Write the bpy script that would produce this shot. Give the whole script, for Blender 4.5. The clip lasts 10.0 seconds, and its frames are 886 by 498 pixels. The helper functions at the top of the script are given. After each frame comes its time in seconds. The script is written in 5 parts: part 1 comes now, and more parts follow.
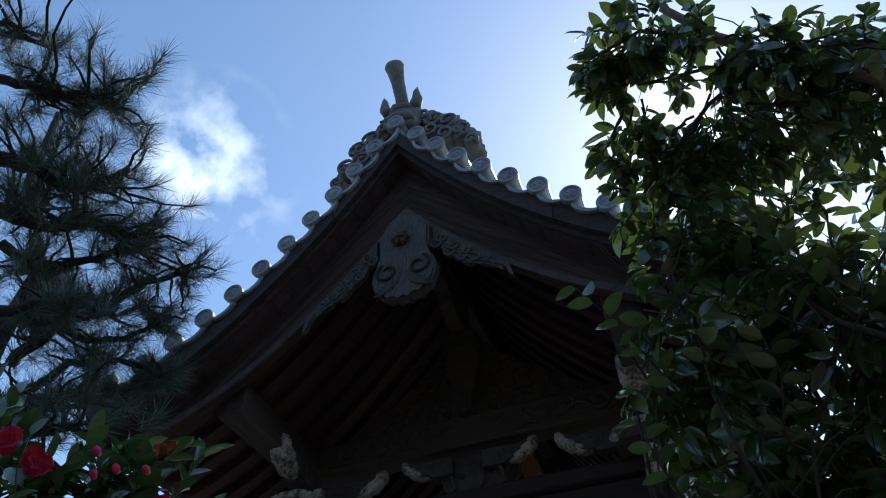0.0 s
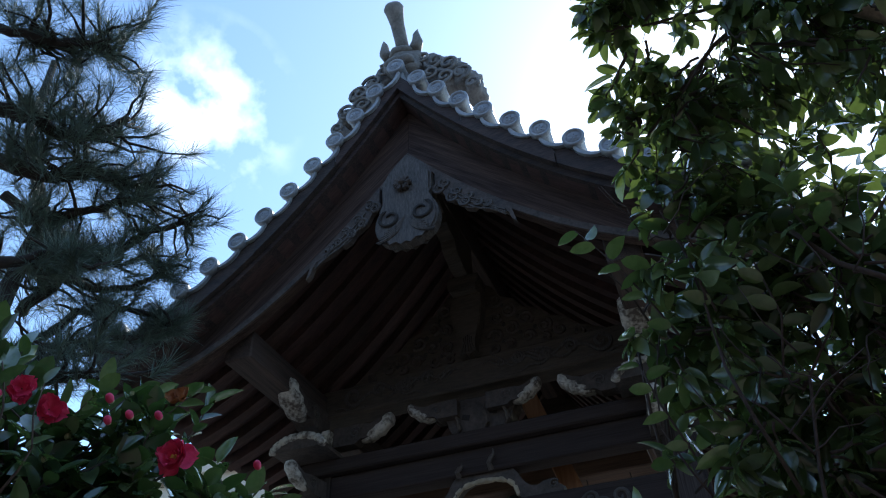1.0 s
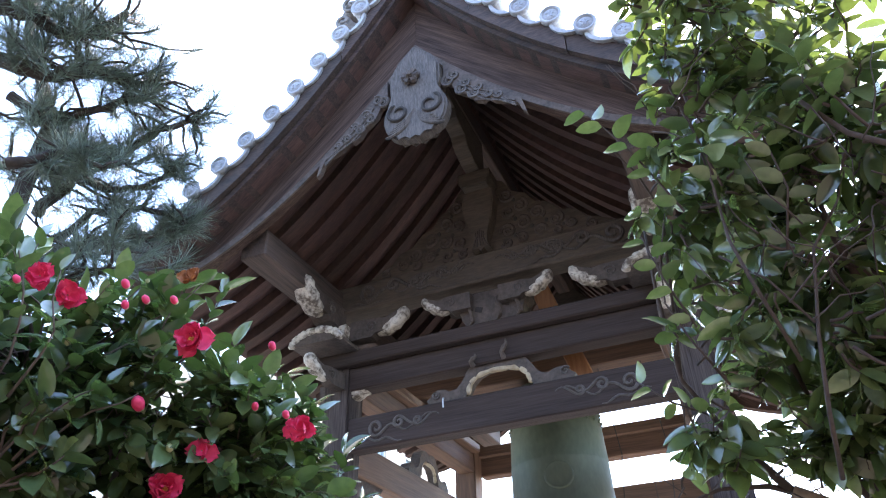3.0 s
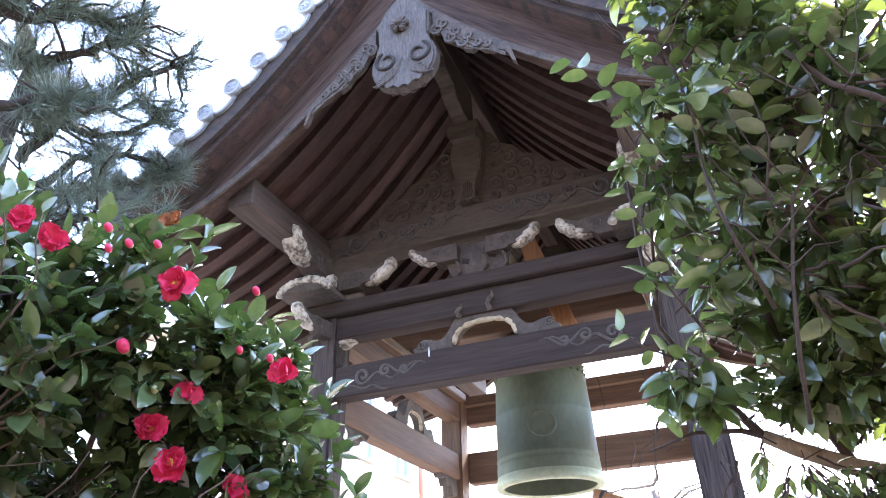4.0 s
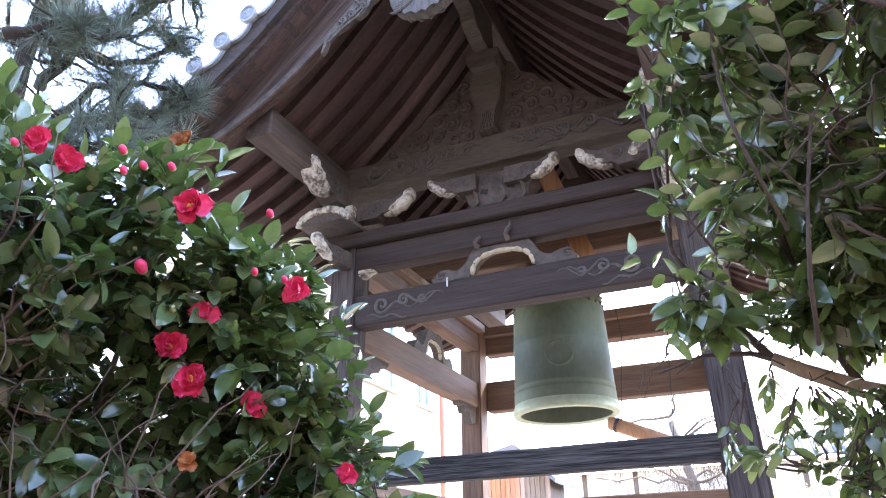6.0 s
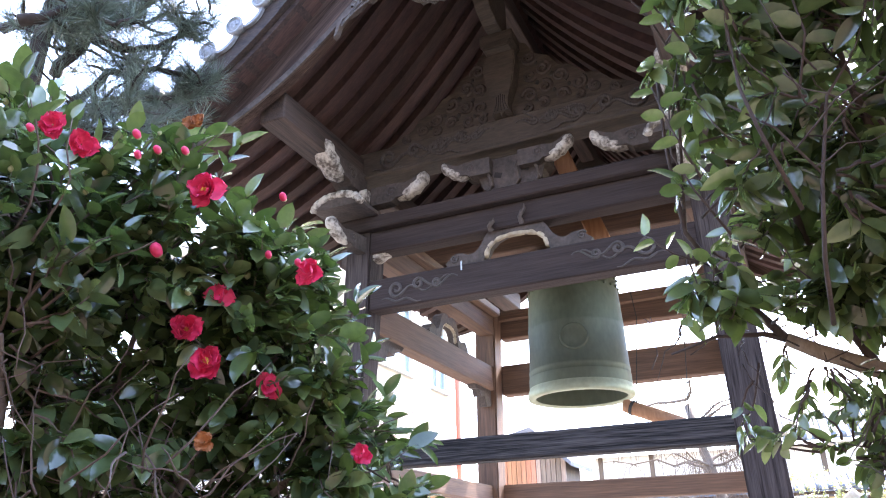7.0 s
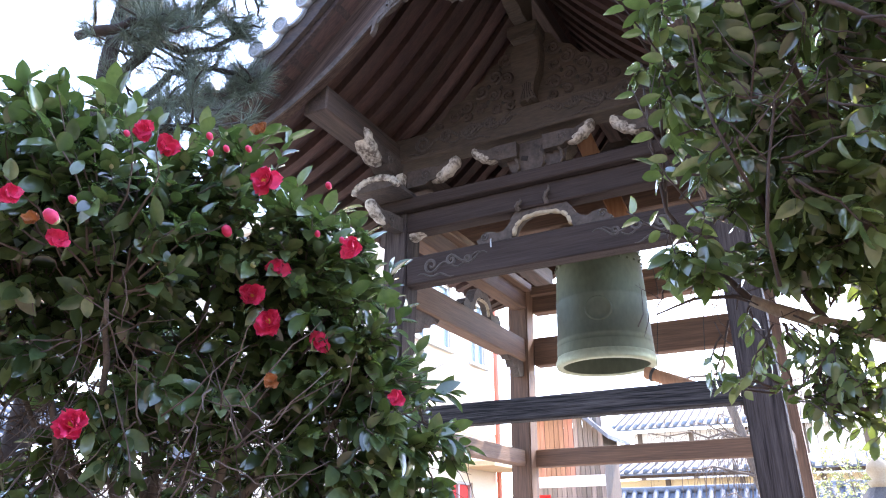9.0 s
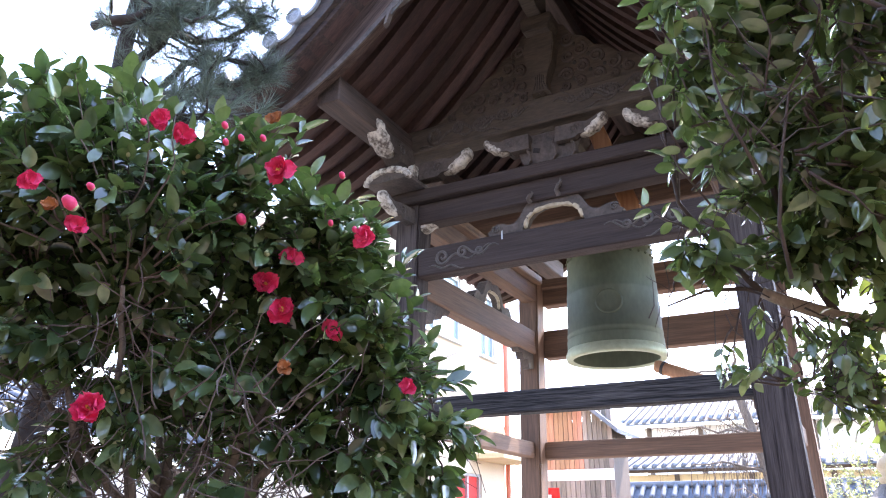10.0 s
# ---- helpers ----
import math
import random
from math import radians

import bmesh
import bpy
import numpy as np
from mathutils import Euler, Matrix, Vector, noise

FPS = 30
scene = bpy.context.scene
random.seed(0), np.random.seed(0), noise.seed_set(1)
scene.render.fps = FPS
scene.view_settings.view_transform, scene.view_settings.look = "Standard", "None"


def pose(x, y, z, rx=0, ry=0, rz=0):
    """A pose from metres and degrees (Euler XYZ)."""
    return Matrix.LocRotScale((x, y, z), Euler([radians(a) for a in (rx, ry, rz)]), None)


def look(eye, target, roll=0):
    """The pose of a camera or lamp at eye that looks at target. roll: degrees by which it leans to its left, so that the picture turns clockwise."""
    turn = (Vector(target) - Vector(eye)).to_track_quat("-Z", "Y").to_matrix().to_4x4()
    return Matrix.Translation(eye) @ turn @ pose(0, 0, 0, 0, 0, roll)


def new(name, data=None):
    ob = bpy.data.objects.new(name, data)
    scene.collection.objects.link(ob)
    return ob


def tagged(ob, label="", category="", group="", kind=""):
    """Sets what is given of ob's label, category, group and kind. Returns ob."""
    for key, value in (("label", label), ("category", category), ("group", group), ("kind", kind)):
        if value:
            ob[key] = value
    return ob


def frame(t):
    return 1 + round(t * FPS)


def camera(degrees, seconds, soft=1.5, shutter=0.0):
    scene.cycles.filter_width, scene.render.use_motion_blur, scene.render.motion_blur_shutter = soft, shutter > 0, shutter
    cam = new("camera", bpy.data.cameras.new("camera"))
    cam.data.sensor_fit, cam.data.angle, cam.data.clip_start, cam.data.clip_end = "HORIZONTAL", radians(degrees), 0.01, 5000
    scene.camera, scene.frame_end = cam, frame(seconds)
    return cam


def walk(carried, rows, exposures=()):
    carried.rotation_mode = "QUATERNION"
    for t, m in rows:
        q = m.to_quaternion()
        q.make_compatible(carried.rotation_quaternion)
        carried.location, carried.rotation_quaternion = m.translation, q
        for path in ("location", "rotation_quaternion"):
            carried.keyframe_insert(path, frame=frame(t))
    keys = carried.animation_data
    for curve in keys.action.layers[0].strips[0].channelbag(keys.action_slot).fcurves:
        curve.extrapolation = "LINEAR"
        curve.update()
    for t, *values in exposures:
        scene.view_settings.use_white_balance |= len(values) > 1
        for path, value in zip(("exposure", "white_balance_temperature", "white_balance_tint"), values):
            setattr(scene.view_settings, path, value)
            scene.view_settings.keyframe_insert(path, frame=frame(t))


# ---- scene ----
cam = camera(61.6, 10.0, soft=1.1)
PATH = [
    (0, (1.414, -4.372, 1.754, 133.93, 1.65, 21.06)),
    (0.5, (1.412, -4.382, 1.760, 131.63, 1.75, 21.07)),
    (1, (1.416, -4.381, 1.753, 129.69, 2.04, 21.67)),
    (1.5, (1.421, -4.366, 1.745, 127.48, 2.57, 22.80)),
    (2, (1.426, -4.354, 1.735, 125.57, 2.67, 23.52)),
    (2.5, (1.424, -4.348, 1.719, 124.02, 2.44, 23.67)),
    (4, (1.444, -4.338, 1.682, 118.71, 2.13, 22.30)),
    (4.5, (1.455, -4.333, 1.676, 117.18, 1.97, 22.52)),
    (5, (1.464, -4.333, 1.669, 115.79, 1.53, 22.96)),
    (5.5, (1.464, -4.324, 1.656, 114.60, 1.30, 23.36)),
    (7, (1.473, -4.312, 1.640, 112.65, 1.03, 25.00)),
    (7.5, (1.477, -4.313, 1.632, 112.07, 0.91, 25.85)),
    (8, (1.508, -4.353, 1.611, 111.92, 0.86, 26.73)),
    (8.5, (1.606, -4.473, 1.548, 111.46, 0.54, 27.46)),
    (9, (1.696, -4.624, 1.478, 111.10, 0.42, 28.14)),
    (9.5, (1.694, -4.636, 1.475, 110.62, 0.22, 28.54)),
    (10, (1.697, -4.636, 1.463, 110.56, -0.34, 28.73)),
]
walk(cam, [(t, pose(*p)) for t, p in PATH],
     exposures=[(0.0, 0.5, 5850, 4), (0.5, 0.85, 5850, 4), (1.0, 1.25, 5800, 4), (1.5, 1.7, 5700, 5), (2.0, 2.3, 6000, 8), (2.7, 3.25, 6500, 13),
                (3.8, 4.2, 6900, 21), (5.5, 4.2, 6900, 22), (7.0, 4.0, 6950, 23), (8.5, 3.8, 6950, 23), (10.0, 3.8, 6950, 23)])

# ---- light ----
SUN_EL, SUN_AZ = radians(46), radians(10)   # the sun stands behind the tower, a little to its right
world = bpy.data.worlds.new("sky")
scene.world = world
world.use_nodes = True
wt = world.node_tree
wt.nodes.clear()
w_out = wt.nodes.new("ShaderNodeOutputWorld")
w_bg = wt.nodes.new("ShaderNodeBackground")
w_sky = wt.nodes.new("ShaderNodeTexSky")
w_sky.sky_type, w_sky.sun_disc = "NISHITA", False
w_sky.sun_elevation, w_sky.sun_rotation = SUN_EL, SUN_AZ
w_sky.air_density, w_sky.dust_density, w_sky.ozone_density = 1.0, 0.35, 0.9
w_bg.inputs["Strength"].default_value = 0.14
w_co = wt.nodes.new("ShaderNodeTexCoord")
w_noise = wt.nodes.new("ShaderNodeTexNoise")
w_noise.inputs["Scale"].default_value, w_noise.inputs["Detail"].default_value = 14.0, 6.0
w_ramp = wt.nodes.new("ShaderNodeValToRGB")
w_ramp.color_ramp.elements[0].position, w_ramp.color_ramp.elements[1].position = 0.44, 0.66
w_dist = wt.nodes.new("ShaderNodeVectorMath")
w_dist.operation = "DISTANCE"
w_dist.inputs[1].default_value = (-0.491, 0.465, 0.737)
w_fade = wt.nodes.new("ShaderNodeMapRange")
w_fade.inputs["From Min"].default_value, w_fade.inputs["From Max"].default_value = 0.02, 0.14
w_fade.inputs["To Min"].default_value, w_fade.inputs["To Max"].default_value = 0.9, 0.0
w_mul = wt.nodes.new("ShaderNodeMath")
w_mul.operation = "MULTIPLY"
w_mix = wt.nodes.new("ShaderNodeMixRGB")
w_mix.inputs["Color2"].default_value = (7.2, 7.5, 8.0, 1)
for a, b in ((w_co.outputs["Generated"], w_noise.inputs["Vector"]), (w_noise.outputs["Fac"], w_ramp.inputs["Fac"]),
             (w_co.outputs["Generated"], w_dist.inputs[0]), (w_dist.outputs["Value"], w_fade.inputs["Value"]),
             (w_ramp.outputs["Color"], w_mul.inputs[0]), (w_fade.outputs[0], w_mul.inputs[1]), (w_mul.outputs[0], w_mix.inputs["Fac"]),
             (w_sky.outputs[0], w_mix.inputs["Color1"]), (w_mix.outputs[0], w_bg.inputs["Color"]), (w_bg.outputs[0], w_out.inputs["Surface"])):
    wt.links.new(a, b)
sun = new("sun", bpy.data.lights.new("sun", "SUN"))
sun.data.energy, sun.data.angle, sun.data.color = 2.0, radians(0.53), (1.0, 0.93, 0.82)
sun_from = Vector((math.sin(SUN_AZ) * math.cos(SUN_EL), math.cos(SUN_AZ) * math.cos(SUN_EL), math.sin(SUN_EL)))
sun.matrix_world = look(sun_from * 60, (0, 0, 0))


# ---- materials ----
def material(name, dark, light, rough=0.7, scale=8.0, stretch=(1, 1, 1), bump=0.25, metal=0.0, fine=60.0, island=0.0, turn=0.0, rand=0.0, trans=None, spec=0.5, contrast=(0.3, 0.7), coat=0.0):
    """A surface with broad stains and fine grain: two colours mixed by noise, relief by the finer noise."""
    m = bpy.data.materials.new(name)
    m.use_nodes = True
    t = m.node_tree
    n, ln = t.nodes, t.links.new
    b = n["Principled BSDF"]
    co = n.new("ShaderNodeTexCoord")
    mp = n.new("ShaderNodeMapping")
    mp.inputs["Scale"].default_value = stretch
    if turn:
        mp.vector_type = "TEXTURE"
        mp.inputs["Scale"].default_value = [1 / k for k in stretch]
        mp.inputs["Rotation"].default_value = (0, radians(turn), 0)
    ln(co.outputs["Object"], mp.inputs["Vector"])
    broad = n.new("ShaderNodeTexNoise")
    broad.inputs["Scale"].default_value, broad.inputs["Detail"].default_value = scale, 6.0
    ln(mp.outputs[0], broad.inputs["Vector"])
    grain = n.new("ShaderNodeTexNoise")
    grain.inputs["Scale"].default_value, grain.inputs["Detail"].default_value = fine, 4.0
    ln(mp.outputs[0], grain.inputs["Vector"])
    add = n.new("ShaderNodeMath")
    add.operation = "MULTIPLY_ADD"
    add.inputs[1].default_value = 0.45
    ln(grain.outputs["Fac"], add.inputs[0])
    sub = n.new("ShaderNodeMath")
    sub.operation = "MULTIPLY"
    sub.inputs[1].default_value = 0.55
    ln(broad.outputs["Fac"], sub.inputs[0])
    ln(sub.outputs[0], add.inputs[2])
    ramp = n.new("ShaderNodeValToRGB")
    ramp.color_ramp.elements[0].position, ramp.color_ramp.elements[1].position = contrast
    ramp.color_ramp.elements[0].color, ramp.color_ramp.elements[1].color = (*dark, 1), (*light, 1)
    ln(add.outputs[0], ramp.inputs["Fac"])
    colour = ramp.outputs["Color"]
    if island or rand:
        hsv = n.new("ShaderNodeHueSaturation")
        if island:
            geo = n.new("ShaderNodeNewGeometry")
            source = geo.outputs["Random Per Island"]
        else:
            info = n.new("ShaderNodeObjectInfo")
            source = info.outputs["Random"]
        amount = island or rand
        rng = n.new("ShaderNodeMapRange")
        rng.inputs["To Min"].default_value, rng.inputs["To Max"].default_value = 1 - amount, 1 + amount
        ln(source, rng.inputs["Value"])
        ln(rng.outputs[0], hsv.inputs["Value"])
        hue = n.new("ShaderNodeMapRange")
        hue.inputs["To Min"].default_value, hue.inputs["To Max"].default_value = 0.5 + 0.05 * amount, 0.5 - 0.05 * amount
        ln(source, hue.inputs["Value"])
        ln(hue.outputs[0], hsv.inputs["Hue"])
        ln(colour, hsv.inputs["Color"])
        colour = hsv.outputs[0]
    ln(colour, b.inputs["Base Color"])
    b.inputs["Metallic"].default_value = metal
    b.inputs["Specular IOR Level"].default_value = spec
    b.inputs["Coat Weight"].default_value = coat
    rr = n.new("ShaderNodeMapRange")
    rr.inputs["To Min"].default_value, rr.inputs["To Max"].default_value = max(rough - 0.12, 0.05), min(rough + 0.12, 1)
    ln(broad.outputs["Fac"], rr.inputs["Value"])
    ln(rr.outputs[0], b.inputs["Roughness"])
    if bump:
        bp = n.new("ShaderNodeBump")
        bp.inputs["Strength"].default_value, bp.inputs["Distance"].default_value = bump, 0.01
        ln(add.outputs[0], bp.inputs["Height"])
        ln(bp.outputs[0], b.inputs["Normal"])
    if trans:
        tr = n.new("ShaderNodeBsdfTranslucent")
        tr.inputs["Color"].default_value = (*trans, 1)
        mix = n.new("ShaderNodeAddShader")
        ln(b.outputs[0], mix.inputs[0])
        ln(tr.outputs[0], mix.inputs[1])
        ln(mix.outputs[0], n["Material Output"].inputs["Surface"])
    return m


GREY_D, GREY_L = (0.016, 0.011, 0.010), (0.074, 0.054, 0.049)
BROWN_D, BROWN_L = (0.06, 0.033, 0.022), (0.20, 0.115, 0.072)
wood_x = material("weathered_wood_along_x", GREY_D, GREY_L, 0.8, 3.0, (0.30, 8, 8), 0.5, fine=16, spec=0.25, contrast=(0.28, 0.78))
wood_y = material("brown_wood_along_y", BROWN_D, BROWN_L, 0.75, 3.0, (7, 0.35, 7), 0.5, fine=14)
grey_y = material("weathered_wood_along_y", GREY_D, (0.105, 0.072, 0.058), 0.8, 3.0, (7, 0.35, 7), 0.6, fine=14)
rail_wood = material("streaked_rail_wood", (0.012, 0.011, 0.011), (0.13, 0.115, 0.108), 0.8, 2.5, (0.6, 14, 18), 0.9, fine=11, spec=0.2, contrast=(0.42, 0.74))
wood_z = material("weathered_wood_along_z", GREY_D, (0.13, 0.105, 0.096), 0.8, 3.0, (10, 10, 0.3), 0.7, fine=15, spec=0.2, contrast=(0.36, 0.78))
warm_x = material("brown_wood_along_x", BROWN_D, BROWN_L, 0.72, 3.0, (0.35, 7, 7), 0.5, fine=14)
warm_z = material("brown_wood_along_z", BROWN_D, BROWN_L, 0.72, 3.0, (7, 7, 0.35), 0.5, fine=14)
# wood with warm sunlight put into its colour, for brace and log
sunlit_wood = material("reddish_sunlit_wood", (0.28, 0.12, 0.05), (0.50, 0.25, 0.12), 0.65, 3.0, (5, 5, 0.5), 0.3, fine=12)
barge_wood = {s: material("barge_board_wood", (0.022, 0.013, 0.010), (0.115, 0.076, 0.060), 0.78, 3.0, (0.4, 7, 9.0), 0.7, fine=16, turn=s * 42, contrast=(0.34, 0.70), spec=0.2) for s in (-1, 1)}
verge_wood = material("dark_verge_wood", (0.016, 0.011, 0.010), (0.072, 0.048, 0.040), 0.8, 4.0, (1.5, 5, 5), 0.6, fine=18, rand=0.2, contrast=(0.36, 0.68))
rafter_wood = material("rafter_wood", (0.026, 0.016, 0.014), (0.095, 0.055, 0.045), 0.85, 3.0, (1.5, 8, 1.5), 0.4, fine=14, rand=0.25)
carved = material("carved_wood", (0.028, 0.022, 0.019), (0.12, 0.094, 0.080), 0.78, 9.0, (1, 1, 1), 0.6, fine=50)
pale_carved = material("pale_carved_wood", (0.030, 0.025, 0.022), (0.135, 0.115, 0.102), 0.7, 12.0, (7, 1, 1.2), 0.7, fine=34, contrast=(0.34, 0.70))
white_paint = material("worn_white_paint", (0.10, 0.08, 0.065), (0.58, 0.54, 0.47), 0.75, 11.0, (1, 1, 1), 0.4, fine=45, contrast=(0.40, 0.58))
cream_paint = material("worn_cream_paint", (0.26, 0.20, 0.13), (0.56, 0.48, 0.35), 0.75, 12.0, (1, 1, 1), 0.4, fine=40)
gable_board = material("gable_panel_wood", (0.036, 0.028, 0.022), (0.125, 0.098, 0.075), 0.8, 4.0, (0.6, 3, 3), 0.4, fine=24)
tile = material("grey_roof_tile", (0.17, 0.18, 0.20), (0.34, 0.36, 0.39), 0.42, 6.0, (1, 1, 1), 0.25, fine=60, rand=0.15)
tile_face = material("pale_tile_cap", (0.20, 0.215, 0.24), (0.40, 0.42, 0.455), 0.5, 10.0, (1, 1, 1), 0.3, fine=70, rand=0.12)
ornament = material("lichened_ornament_tile", (0.09, 0.085, 0.075), (0.27, 0.25, 0.23), 0.7, 9.0, (1, 1, 1), 0.6, fine=50)
bronze = material("green_bronze", (0.078, 0.094, 0.062), (0.140, 0.160, 0.104), 0.6, 4.0, (1, 1, 0.5), 0.15, fine=30, metal=0.25)
bronze_rim = material("pale_bronze_rim", (0.26, 0.29, 0.19), (0.42, 0.45, 0.31), 0.5, 5.0, (1, 1, 1), 0.15, fine=30, metal=0.2)
iron = material("dark_iron", (0.03, 0.03, 0.03), (0.09, 0.08, 0.07), 0.6, 10.0, metal=0.6)
stone = material("grey_granite", (0.20, 0.20, 0.19), (0.42, 0.41, 0.39), 0.85, 5.0, bump=0.4, fine=90)
gravel = material("earth_and_gravel", (0.07, 0.06, 0.048), (0.20, 0.18, 0.15), 0.9, 1.5, bump=0.6, fine=50)
leaf_left = material("camellia_leaf", (0.026, 0.047, 0.024), (0.086, 0.126, 0.052), 0.18, 5.0, bump=0.1, island=0.75, trans=(0.036, 0.058, 0.010), fine=40, spec=0.75)
leaf_right = material("evergreen_leaf", (0.028, 0.050, 0.023), (0.088, 0.124, 0.052), 0.20, 5.0, bump=0.1, island=0.75, trans=(0.052, 0.074, 0.016), fine=40, spec=0.75)
petal = material("red_petal", (0.46, 0.010, 0.055), (0.78, 0.055, 0.16), 0.55, 30.0, bump=0.15, trans=(0.11, 0.003, 0.014))
stamen = material("yellow_stamen", (0.65, 0.36, 0.05), (0.85, 0.60, 0.15), 0.6, 40.0)
bud = material("green_bud", (0.22, 0.24, 0.10), (0.42, 0.40, 0.22), 0.5, 30.0)
faded = material("withered_petal", (0.22, 0.07, 0.02), (0.50, 0.20, 0.07), 0.7, 30.0)
limb_bark = material("pale_tan_bark", (0.15, 0.115, 0.085), (0.38, 0.30, 0.225), 0.85, 12.0, (2, 2, 0.8), 0.6, fine=50)
shrub_twig = material("red_brown_twig", (0.045, 0.030, 0.024), (0.16, 0.115, 0.09), 0.85, 12.0, (2, 2, 0.8), 0.6, fine=50)
dark_twig = material("dark_brown_twig", (0.024, 0.016, 0.013), (0.085, 0.058, 0.046), 0.8, 12.0, (2, 2, 0.8), 0.5, fine=50)
bark = material("grey_brown_bark", (0.07, 0.055, 0.045), (0.24, 0.19, 0.15), 0.85, 12.0, (2, 2, 0.8), 0.7, fine=50)
pine_bark = material("dark_pine_bark", (0.012, 0.010, 0.009), (0.055, 0.042, 0.036), 0.9, 14.0, bump=0.9, fine=40)
needles = material("pine_needle", (0.055, 0.088, 0.066), (0.125, 0.170, 0.130), 0.5, 3.0, bump=0, island=0.4)
plaster = material("cream_plaster", (0.54, 0.45, 0.35), (0.66, 0.57, 0.46), 0.85, 1.2, bump=0.15, fine=30)
white_wall = material("white_plaster", (0.66, 0.65, 0.62), (0.82, 0.81, 0.78), 0.85, 1.0, bump=0.1, fine=30)
tan_wall = material("tan_plaster", (0.55, 0.42, 0.24), (0.72, 0.58, 0.36), 0.85, 1.5, bump=0.15, fine=30)
plank = material("grey_plank", (0.10, 0.085, 0.075), (0.30, 0.25, 0.21), 0.8, 2.0, (6, 6, 0.4), 0.4, fine=14, rand=0.3)
plank_red = material("red_brown_plank", (0.22, 0.10, 0.06), (0.42, 0.22, 0.14), 0.8, 2.0, (6, 6, 0.4), 0.4, fine=14, rand=0.25)
far_tile = material("blue_grey_roof_tile", (0.075, 0.088, 0.11), (0.19, 0.21, 0.24), 0.75, 3.0, bump=0.15, fine=30, spec=0.15)
pipe_red = material("red_pipe", (0.45, 0.10, 0.06), (0.60, 0.18, 0.11), 0.5, 4.0)
red_cloth = material("red_cloth", (0.55, 0.03, 0.03), (0.75, 0.07, 0.06), 0.8, 6.0)
alum = material("aluminium_frame", (0.35, 0.37, 0.38), (0.55, 0.57, 0.58), 0.4, 6.0, metal=0.7)
glass = material("window_glass", (0.20, 0.30, 0.33), (0.32, 0.44, 0.47), 0.08, 0.6, bump=0, spec=1.0)
dark_frame = material("dark_timber", (0.06, 0.045, 0.035), (0.15, 0.11, 0.085), 0.75, 3.0, (5, 5, 0.5), 0.3)
lantern_dark = material("dark_lantern_stone", (0.06, 0.06, 0.06), (0.16, 0.155, 0.15), 0.85, 8.0, bump=0.5)
lantern_tan = material("tan_lantern_stone", (0.34, 0.27, 0.17), (0.52, 0.44, 0.31), 0.85, 8.0, bump=0.5)
dry_leaf = material("sunlit_shrub_leaf", (0.10, 0.13, 0.05), (0.26, 0.28, 0.14), 0.6, 5.0, bump=0, island=0.5, trans=(0.08, 0.09, 0.03))


# near-black wood: the shade inside carved cuts, put into the colour
groove_shade = material("groove_shade_wood", (0.014, 0.012, 0.011), (0.045, 0.038, 0.034), 0.9, 10.0)


# ---- building helpers ----
def thing(name, label, category, group="", kind="", at=(0, 0, 0)):
    ob = new(name)
    ob.empty_display_size = 0.1
    ob.location = at
    return tagged(ob, label, category, group, kind)


def part(name, bm, mat, parent=None, label="", smooth=False):
    """Links a bmesh as one mesh object, under a thing or a part."""
    if isinstance(bm, bpy.types.Mesh):
        me = bm
    else:
        me = bpy.data.meshes.new(name)
        bmesh.ops.recalc_face_normals(bm, faces=bm.faces)
        bm.to_mesh(me)
        bm.free()
        me.materials.append(mat)
        if smooth:
            me.polygons.foreach_set("use_smooth", [True] * len(me.polygons))
    ob = new(name, me)
    if parent:
        ob.parent = parent
        if parent.parent is None:
            ob.matrix_parent_inverse = Matrix.Translation(-parent.location)
    if label:
        ob["label"] = label
    return ob


def mesh_of(name, verts, faces, mat, smooth=False):
    me = bpy.data.meshes.new(name)
    me.from_pydata(verts, [], faces)
    me.materials.append(mat)
    if smooth:
        me.polygons.foreach_set("use_smooth", [True] * len(me.polygons))
    me.update()
    return me


def box(bm, c, s, bevel=0.006, m=None):
    """A bevelled block of size s about c, turned by m about its centre."""
    g = bmesh.ops.create_cube(bm, size=1.0, matrix=Matrix.Translation(c) @ (m or Matrix()) @ Matrix.Diagonal((*s, 1)))
    if bevel:
        edges = list({e for v in g["verts"] for e in v.link_edges})
        bmesh.ops.bevel(bm, geom=edges, offset=bevel, segments=1, affect="EDGES")
    return bm


def beam(p, q, w, h, bevel=0.008, side=None):
    """A timber from p to q, w wide and h high."""
    p, q = Vector(p), Vector(q)
    d = (q - p).normalized()
    up = Vector((0, 0, 1)) if abs(d.z) < 0.95 else Vector((0, 1, 0))
    x = d.cross(up).normalized()
    z = x.cross(d)
    m = Matrix((x, d, z)).transposed().to_4x4()
    return box(bmesh.new(), (p + q) / 2, (w, (q - p).length, h), bevel, m)


def prism(bm, pts, y0, y1, plane="xz", bevel=0.0):
    """A flat outline with thickness. plane xz: from y0 to y1; plane yz: from x0 to x1; xy: from z0 to z1."""
    def place(a, b, c):
        return {"xz": (a, c, b), "yz": (c, a, b), "xy": (a, b, c)}[plane]
    v0 = [bm.verts.new(place(a, b, y0)) for a, b in pts]
    v1 = [bm.verts.new(place(a, b, y1)) for a, b in pts]
    k = len(pts)
    faces = [bm.faces.new(v0), bm.faces.new(list(reversed(v1)))]
    faces += [bm.faces.new((v0[i], v1[i], v1[(i + 1) % k], v0[(i + 1) % k])) for i in range(k)]
    if bevel:
        edges = [e for f in faces[:2] for e in f.edges]
        bmesh.ops.bevel(bm, geom=edges, offset=bevel, segments=2, affect="EDGES", clamp_overlap=True)
    return bm


